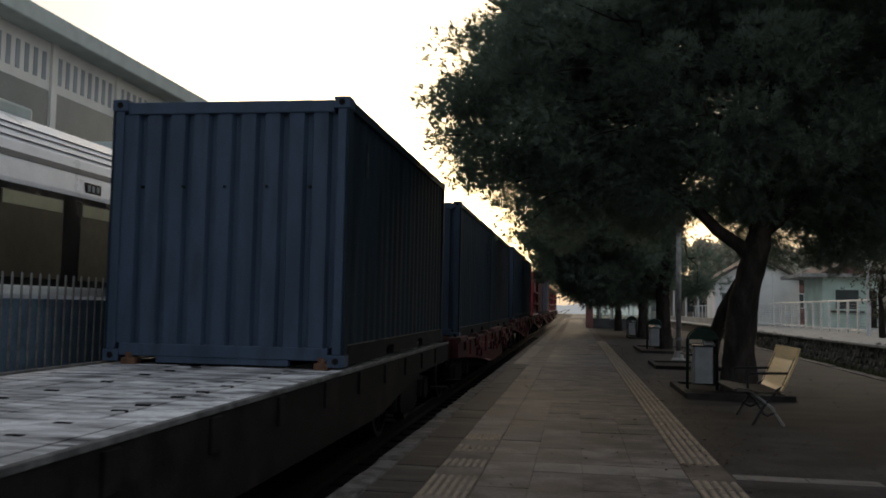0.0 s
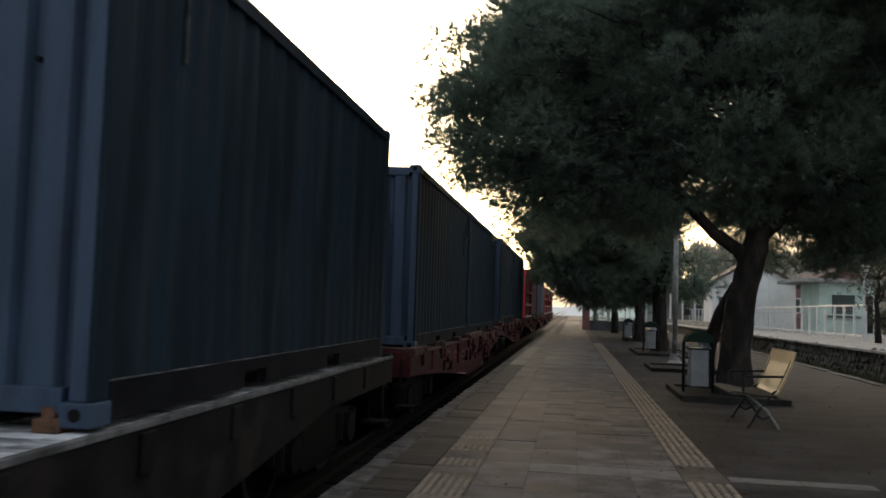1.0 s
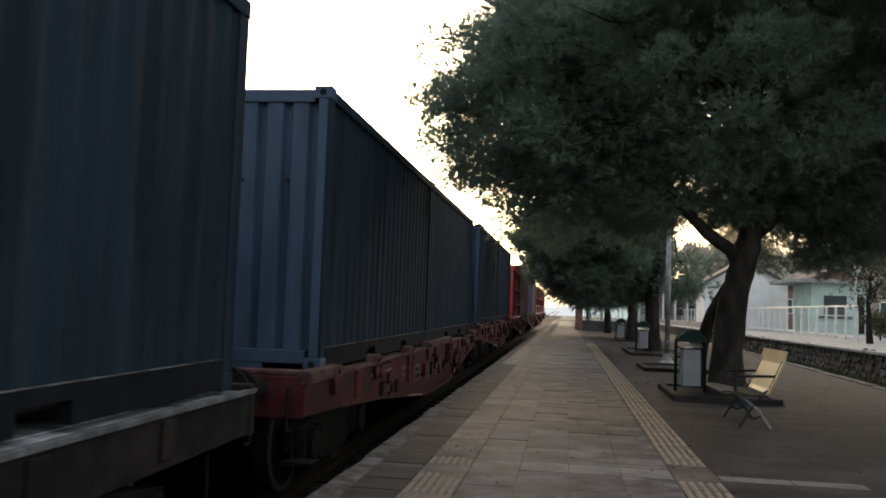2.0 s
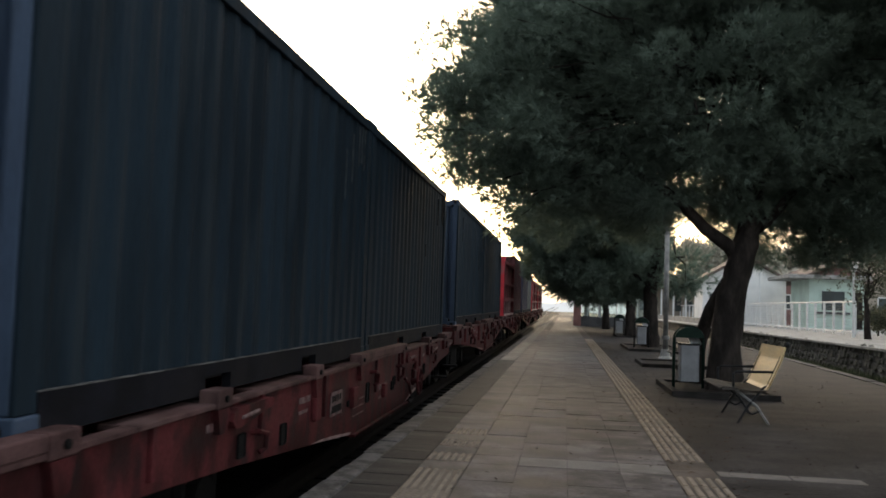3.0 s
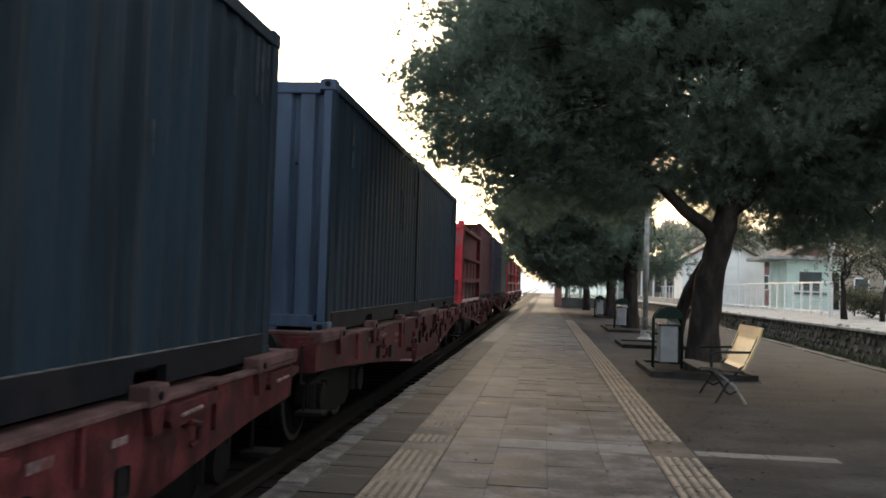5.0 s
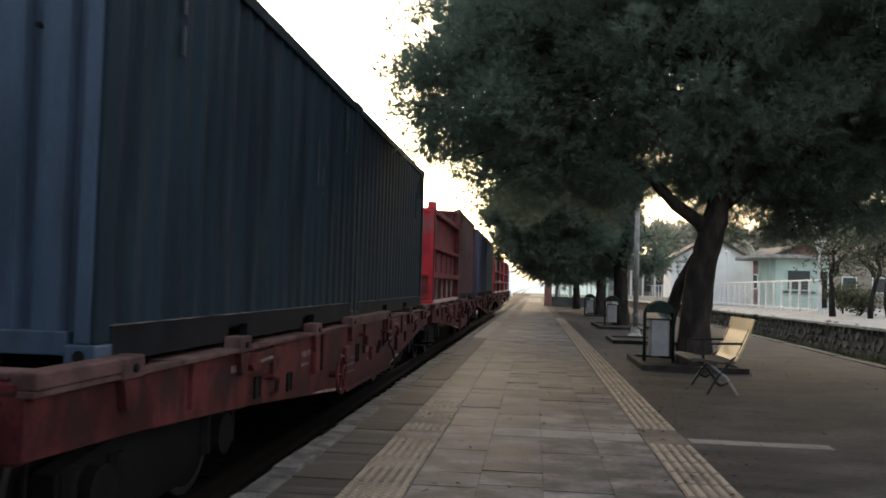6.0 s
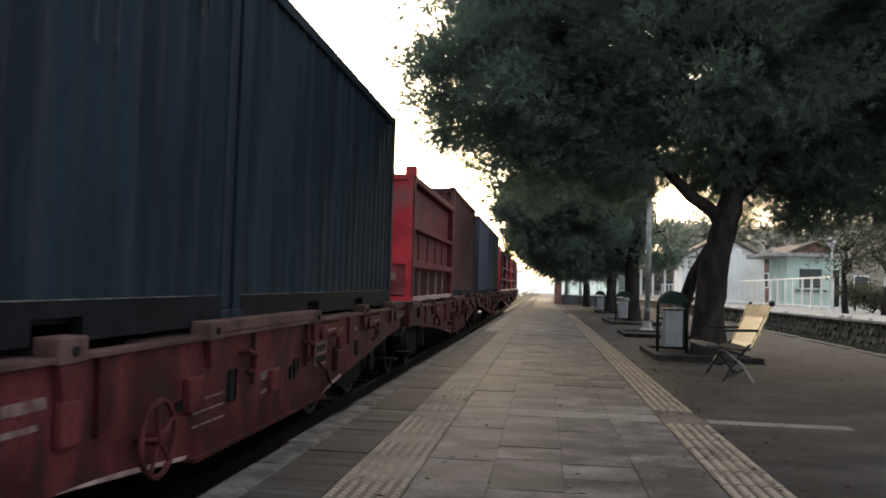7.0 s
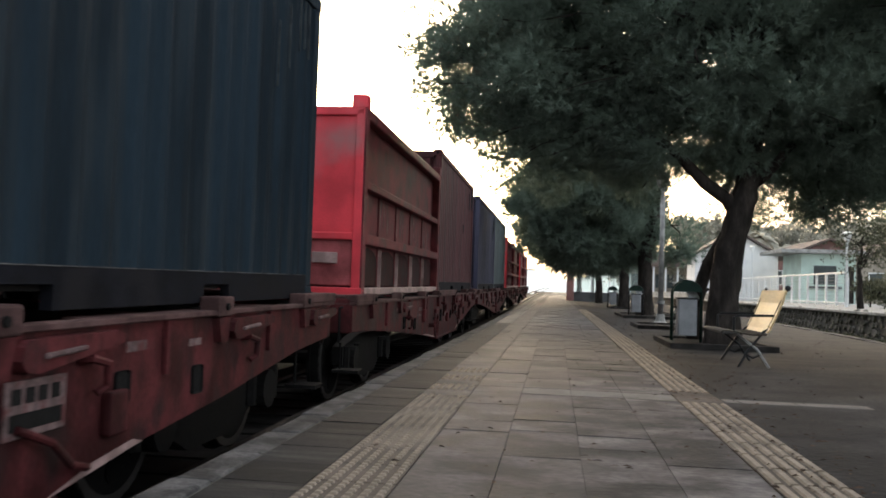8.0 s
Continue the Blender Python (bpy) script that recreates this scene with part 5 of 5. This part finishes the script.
tree_pit(1.3, 2.6, 11.1, 12.95)
tree_pit(1.42, 2.7, 16.5, 18.2)
tree_pit(1.62, 3.1, 22.6, 25.9)
tree_pit(2.0, 3.3, 33.8, 36.2)


def bench(m, slats):
    b = thing("bench", "yellow bent-plywood bench on thin crossed iron legs", "bench", "platform benches", m)
    L = 0.95
    # the seat faces -x, the back leans to +x
    # front board coloured paler for sheen, rear board darker for shade
    lip = [(0.06, 0.335), (0.1, 0.352), (0.2, 0.345), (0.235, 0.338), (0.235, 0.322), (0.2, 0.328), (0.1, 0.336), (0.065, 0.32)]
    part("seat_front", prism(bmesh.new(), lip, "y", 0.0, L), M["seat_edge"], b, "worn grey front board of the seat, paled for sheen")
    seat = [(0.245, 0.334), (0.36, 0.318), (0.49, 0.325), (0.49, 0.31), (0.36, 0.302), (0.245, 0.32)]
    part("seat", prism(bmesh.new(), seat, "y", 0.0, L), M["seat_shaded"], b, "seat board darkened for shade")
    front = [(0.485, 0.335), (0.51, 0.37), (0.56, 0.48), (0.62, 0.62), (0.655, 0.745)]
    back = front + [(u + 0.016, v - 0.004) for u, v in reversed(front)]
    part("backrest", prism(bmesh.new(), back, "y", 0.0, L), slats, b, "bent yellow plywood back")
    for y in (0.06, L - 0.06):
        f = bmesh.new()
        tube(f, [(0.24, y, 0.0), (0.34, y, 0.17), (0.475, y, 0.345), (0.52, y, 0.37), (0.69, y, 0.77)], 0.013, 6)
        part("back_frame", f, M["black_iron"], b)
        f = bmesh.new()
        tube(f, [(0.53, y, 0.0), (0.42, y, 0.17), (0.22, y, 0.325), (0.1, y, 0.325)], 0.013, 6)
        part("front_leg", f, M["black_iron"] if y > 0.5 else M["pole"], b)
        f = bmesh.new()
        tube(f, [(0.30, y, 0.13), (0.38, y, 0.09), (0.46, y, 0.13)], 0.011, 6)
        part("leg_brace", f, M["black_iron"], b)
        f = bmesh.new()
        tube(f, [(0.2, y, 0.335), (0.2, y, 0.47), (0.23, y, 0.49), (0.575, y, 0.5)], 0.013, 6)
        part("armrest", f, M["black_iron"], b)
    knob = bmesh.new()
    bmesh.ops.create_uvsphere(knob, u_segments=10, v_segments=6, radius=0.03, matrix=Matrix.Translation((0.69, 0.06, 0.765)))
    part("knob", knob, M["black_iron"], b)
    return b


bench(pose(1.385, 8.68, 0.0), M["wood"])
bench(pose(1.75, 15.2, 0), M["wagon_dark"])

lamp = thing("street_lamp", "plain grey galvanised platform lamp post", "street lamp", "", pose(2.22, 19.9, 0))
part("post", tube(bmesh.new(), [(0, 0, 0.18), (0, 0, 3.05)], [0.06, 0.05], 12), M["pole"], lamp, smooth=True)
part("base", tube(bmesh.new(), [(0, 0, 0), (0, 0, 0.05), (0, 0, 0.2)], [0.17, 0.11, 0.09], 12), M["coping"], lamp, "pale concrete foot")
part("collar", tube(bmesh.new(), [(0, 0, 0.42), (0, 0, 0.5)], 0.09, 12), M["pole"], lamp)
part("lantern", tube(bmesh.new(), [(0, 0, 3.05), (0, 0, 3.1), (0, 0, 3.35), (0, 0, 3.4)], [0.09, 0.13, 0.15, 0.05], 12), M["pole"], lamp)

# ---- shelter at the far end ----
sh = thing("station_shelter", "glazed platform shelter with a maroon pillar and dark plinth", "shelter")
part("pillar", boxed(0.55, 1.0, 53, 53.5, 0, 2.7, 0.02), M["shelter_red"], sh, "dull maroon square pillar")
part("plinth", boxed(1.0, 4.3, 53.1, 53.35, 0, 0.55, 0.01), M["shelter_base"], sh)
part("rear_plinth", boxed(1.0, 4.3, 57.6, 57.8, 0, 0.55, 0.01), M["shelter_base"], sh)
for k in range(4):
    x = 1.0 + k * 1.07
    part("pane", boxed(x + 0.05, x + 1.03, 53.2, 53.21, 0.58, 2.5), M["glass"], sh, "greenish clear glass")
    part("mullion", boxed(x + 1.03, x + 1.1, 53.15, 53.25, 0.55, 2.55), M["white"], sh)
    part("rear_mullion", boxed(x + 0.5, x + 0.57, 57.65, 57.75, 0.55, 2.55), M["white"], sh)
part("inner_panel", boxed(2.1, 2.3, 55.2, 55.3, 0.5, 1.9), M["white"], sh)
part("inner_seat", boxed(1.6, 3.0, 56.2, 56.6, 0.42, 0.5), M["white"], sh)
part("roof", boxed(0.3, 4.9, 52.7, 58.2, 2.6, 2.8, 0.03), M["shelter_base"], sh)

# ---- across the side track ----


def panel_fence(x, y0, y1, n):
    f = thing("panel_fence", "white steel panel fence with horizontal bars", "fence")
    d = (y1 - y0) / n
    for k in range(n + 1):
        y = y0 + d * k
        part("post", boxed(x - 0.04, x + 0.04, y - 0.05, y + 0.05, WALL_Z, WALL_Z + 1.22, 0.008), M["white"], f)
    part("top_rail", boxed(x - 0.035, x + 0.035, y0, y1, WALL_Z + 1.22, WALL_Z + 1.29, 0.008), M["white"], f)
    part("bottom_rail", boxed(x - 0.035, x + 0.035, y0, y1, WALL_Z + 0.08, WALL_Z + 0.14, 0.008), M["white"], f)
    for k in range(8):
        z = WALL_Z + 0.26 + k * 0.12
        part("bar", boxed(x - 0.008, x + 0.008, y0, y1, z - 0.005, z + 0.005), M["pole"], f)
    return f


panel_fence(10.7, 34, 62, 22)
panel_fence(10.9, 66, 90, 12)


def gable_house(x0, x1, y0, y1, eave, ridge, wall_mat, label, openings):
    h = thing("house", label, "house", "houses behind the fence")
    xm = (x0 + x1) / 2
    bm = bmesh.new()
    prism(bm, [(x0, WALL_Z - 0.1), (x1, WALL_Z - 0.1), (x1, eave), (xm, ridge), (x0, eave)], "y", y0, y1)
    part("wall", bm, wall_mat, h)
    for sx, xe in ((-1, x0), (1, x1)):
        r = bmesh.new()
        ov = 0.45
        dz = (ridge - eave) / (xm - x0) * ov
        prism(r, [(xe + sx * ov, eave - dz + 0.02), (xm, ridge + 0.02), (xm, ridge + 0.16), (xe + sx * ov, eave - dz + 0.16)], "y", y0 - 0.4, y1 + 0.4)
        part("roof", r, M["roof"], h, "faded tiled roof slope")
        g = bmesh.new()
        prism(g, [(xe + sx * ov, eave - dz - 0.03), (xm, ridge - 0.03), (xm, ridge + 0.018), (xe + sx * ov, eave - dz + 0.018)], "y", y0 - 0.42, y0 - 0.36)
        part("barge_board", g, M["bark"], h)
    for a, b, za, zb in openings:
        w = part("window", boxed(a, b, y0 - 0.06, y0 + 0.02, za, zb, 0.01), M["white"], h)
        part("pane", boxed(a + 0.07, b - 0.07, y0 - 0.066, y0 - 0.056, za + 0.07, zb - 0.07), M["pane"], w)
    return h


gable_house(8.9, 14.1, 58, 61.5, 3.25, 4.75, M["plaster"], "white plastered house with a tiled gable roof", ((9.25, 9.65, 1.3, 2.4),))
gable_house(15.2, 24, 66, 76, 3.0, 4.9, M["brick_wall"], "low red house behind the white one", ((15.7, 16.4, 1.5, 2.6), (17.5, 18.3, 1.5, 2.6)))
gable_house(20, 27, 62, 70, 3.2, 4.7, M["ochre"], "ochre house with a tiled roof", ((21, 22, 1.4, 2.5), (23, 24, 1.4, 2.5)))

pav2 = thing("pavilion", "mint-green kiosk with a flat pale roof", "kiosk")
part("wall", boxed(13.9, 16.9, 52, 56, WALL_Z - 0.05, 3.2, 0.02), M["mint"], pav2)
part("roof", boxed(12.6, 17.3, 51.3, 56.5, 3.2, 3.42, 0.03), M["coping"], pav2, "flat pale roof slab")
w = part("window", boxed(14.5, 15.9, 51.94, 52.02, 1.35, 2.6, 0.01), M["mint"], pav2)
part("pane", boxed(14.58, 15.82, 51.93, 51.945, 1.43, 2.52), M["pane"], w)
part("sill", boxed(14.3, 16.1, 51.8, 52.02, 1.22, 1.33, 0.01), M["shelter_base"], pav2)
part("door", boxed(16.3, 16.8, 51.95, 52.02, WALL_Z, 2.5, 0.01), M["bark"], pav2)

hall = thing("long_building", "long low pale building with a veranda of posts", "building")
part("wall", boxed(6.6, 12.5, 84, 92, WALL_Z - 0.1, 3.1), M["ochre"], hall)
part("roof", prism(bmesh.new(), [(6.2, 3.1), (13.0, 3.1), (12.4, 4.5), (6.8, 4.5)], "y", 82.5, 93), M["roof"], hall)
for k in range(6):
    x = 6.8 + k * 1.1
    part("post", boxed(x - 0.07, x + 0.07, 82.7, 82.84, WALL_Z, 3.1), M["white"], hall)
    part("window", boxed(x + 0.3, x + 0.85, 83.93, 84.02, 1.1, 2.4, 0.01), M["pane"], hall)
low = thing("garden_wall", "low pale garden wall", "wall")
part("wall", boxed(8.3, 8.6, 44, 80, WALL_Z - 0.05, WALL_Z + 0.32, 0.02), M["coping"], low)


def globe_lamp(x, y, z, h):
    l = thing("park_lamp", "slim white lamp post with a flared glass head", "street lamp", "park lamps", pose(x, y, z))
    part("post", tube(bmesh.new(), [(0, 0, 0), (0, 0, 0.5), (0, 0, h)], [0.06, 0.045, 0.035], 8), M["white"], l)
    part("head", tube(bmesh.new(), [(0, 0, h), (0, 0, h + 0.06), (0, 0, h + 0.32), (0, 0, h + 0.36)], [0.05, 0.08, 0.17, 0.05], 10), M["lamp_head"], l, "opal flared head")
    return l


globe_lamp(9.45, 30.2, WALL_Z, 2.15)
globe_lamp(11.5, 53.5, WALL_Z, 2.9)

# ---- across the other track: fence, coach, station building ----
pal = thing("palisade_fence", "pale palisade fence with pointed pickets between the tracks", "fence")
part("rail", boxed(-5.43, -5.38, -6, 40, 1.1, 1.19, 0.006), M["white"], pal)
part("rail", boxed(-5.43, -5.38, -6, 40, 0.1, 0.16, 0.006), M["white"], pal)
part("panel", boxed(-5.46, -5.435, -6, 40, -0.7, 1.06), M["blue_plinth"], pal, "dirty blue-grey sheet behind the pickets")
pick = bmesh.new()
prism(pick, [(-0.009, -0.75), (0.009, -0.75), (0.009, 0.52), (0.0, 0.545), (-0.009, 0.52)], "x", -0.008, 0.008)
pk = part("picket", pick, M["pole"], pal)
pk.matrix_basis = pose(-5.37, -1.0, 0.77)
for k in range(1, 200):
    share(pk, pal, pose(-5.37, -1.0 + k * 0.145, 0.77))


def coach():
    c = thing("passenger_coach", "silver-white passenger coach with a dark window band", "train coach")
    y0, y1, xs = -8.0, 17.5, -6.32
    prof = [(xs - 2.75, -0.2), (xs, -0.2), (xs, 1.25), (xs - 0.02, 2.42), (xs - 0.08, 2.85), (xs - 0.22, 3.1), (xs - 0.5, 3.28), (xs - 1.4, 3.4), (xs - 2.3, 3.28), (xs - 2.75, 2.85)]
    part("body", prism(bmesh.new(), prof, "y", y0, y1), M["car_white"], c)
    part("window_band", boxed(xs - 0.03, xs + 0.006, y0 + 0.6, y1 - 0.8, 1.2, 2.36), M["car_black"], c, "glossy black window band")
    part("stripe", boxed(xs - 0.1, xs - 0.048, y0, y1, 2.66, 2.735), M["car_grey"], c, "dark grey waist stripe")
    for z, dx in ((2.9, -0.102), (3.0, -0.16), (3.08, -0.205)):
        part("roof_seam", boxed(xs + dx - 0.03, xs + dx + 0.012, y0, y1, z, z + 0.012), M["car_grey"], c)
    for k in range(15):
        y = y0 + 1.0 + k * 1.56
        if y + 1.3 > y1 - 1:
            break
        w = part("window", boxed(xs + 0.003, xs + 0.012, y, y + 1.18, 1.3, 2.28, 0.004), M["car_pane"], c)
        part("blind", boxed(xs + 0.0125, xs + 0.016, y + 0.03, y + 1.15, 2.12, 2.27), M["blind"], w, "olive-cream blind")
    sign = part("sign", boxed(xs - 0.06, xs - 0.022, 10.28, 10.66, 2.44, 2.58, 0.006), M["car_black"], c, "small dark number display")
    for k in range(3):
        part("mark", boxed(xs - 0.024, xs - 0.019, 10.34 + k * 0.1, 10.4 + k * 0.1, 2.47, 2.55), M["louvre"], sign)
    for y in (7.6, 9.0, 12.0):
        part("roof_box", boxed(xs - 1.3, xs - 0.55, y, y + 0.9, 3.28, 3.46, 0.04), M["eave"], c)
    return c


coach()

st = thing("station_building", "cream station hall with vertical slots under a grey eave", "building")
bx = -11.0
part("wall", boxed(bx - 8, bx, -10, 30, -0.92, 6.6), M["cream"], st)
part("eave", boxed(bx - 8.5, bx + 0.55, -11, 31, 6.42, 6.78, 0.03), M["eave"], st, "grey-green boxed eave")
for k in range(22):
    y = -4.0 + k * 2.55
    if not 8 < y < 28:
        continue
    win = part("window", boxed(bx - 0.02, bx + 0.03, y + 0.14, y + 2.41, 3.2, 5.4, 0.01), M["hall_pane"], st, "grey window pane reflecting the sky")
    part("pier", boxed(bx, bx + 0.07, y - 0.1, y + 0.1, 2.6, 6.42, 0.01), M["cream"], st)
    # slots are flat boxes on the wall; the grey colour is their shade
    for j in range(8):
        yy = y + 0.19 + j * 0.285
        part("slot", boxed(bx - 0.02, bx + 0.012, yy, yy + 0.13, 5.6, 6.18), M["louvre"], st, "tall slot with its shade painted grey")

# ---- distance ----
# hills and far wall give off a little light to imitate bright mist
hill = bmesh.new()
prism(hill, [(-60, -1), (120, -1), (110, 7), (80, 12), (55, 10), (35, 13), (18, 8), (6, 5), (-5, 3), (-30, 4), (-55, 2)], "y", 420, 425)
tagged(part("backdrop_hills", hill, M["haze"]), "pale hills at the horizon, glowing in place of haze", "backdrop", kind="structure")
blk = thing("far_building", "pale building far down the line, glowing in place of haze", "building")
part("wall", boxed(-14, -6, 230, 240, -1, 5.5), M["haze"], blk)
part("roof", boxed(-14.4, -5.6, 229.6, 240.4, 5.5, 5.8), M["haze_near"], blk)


# ---- what moves: the whole train rolls towards the viewer ----


def motions():
    def gone(t):
        return 4.195 * t + 0.0205 * t * t
    for ob, s, rise in movers:
        rows = []
        for k in range(17):
            y = s - gone(k * 0.5)
            rows.append((k * 0.5, pose(TRACK_X, y, GRADE * y + rise, math.degrees(GRADE))))
        walk(ob, rows)
    steps = [k / 10 for k in range(81)]
    for ob, y in rollers:
        walk(ob, [(t, pose(0, y, RAIL_Z + 0.46, math.degrees(gone(t) / 0.46))) for t in steps])


motions()
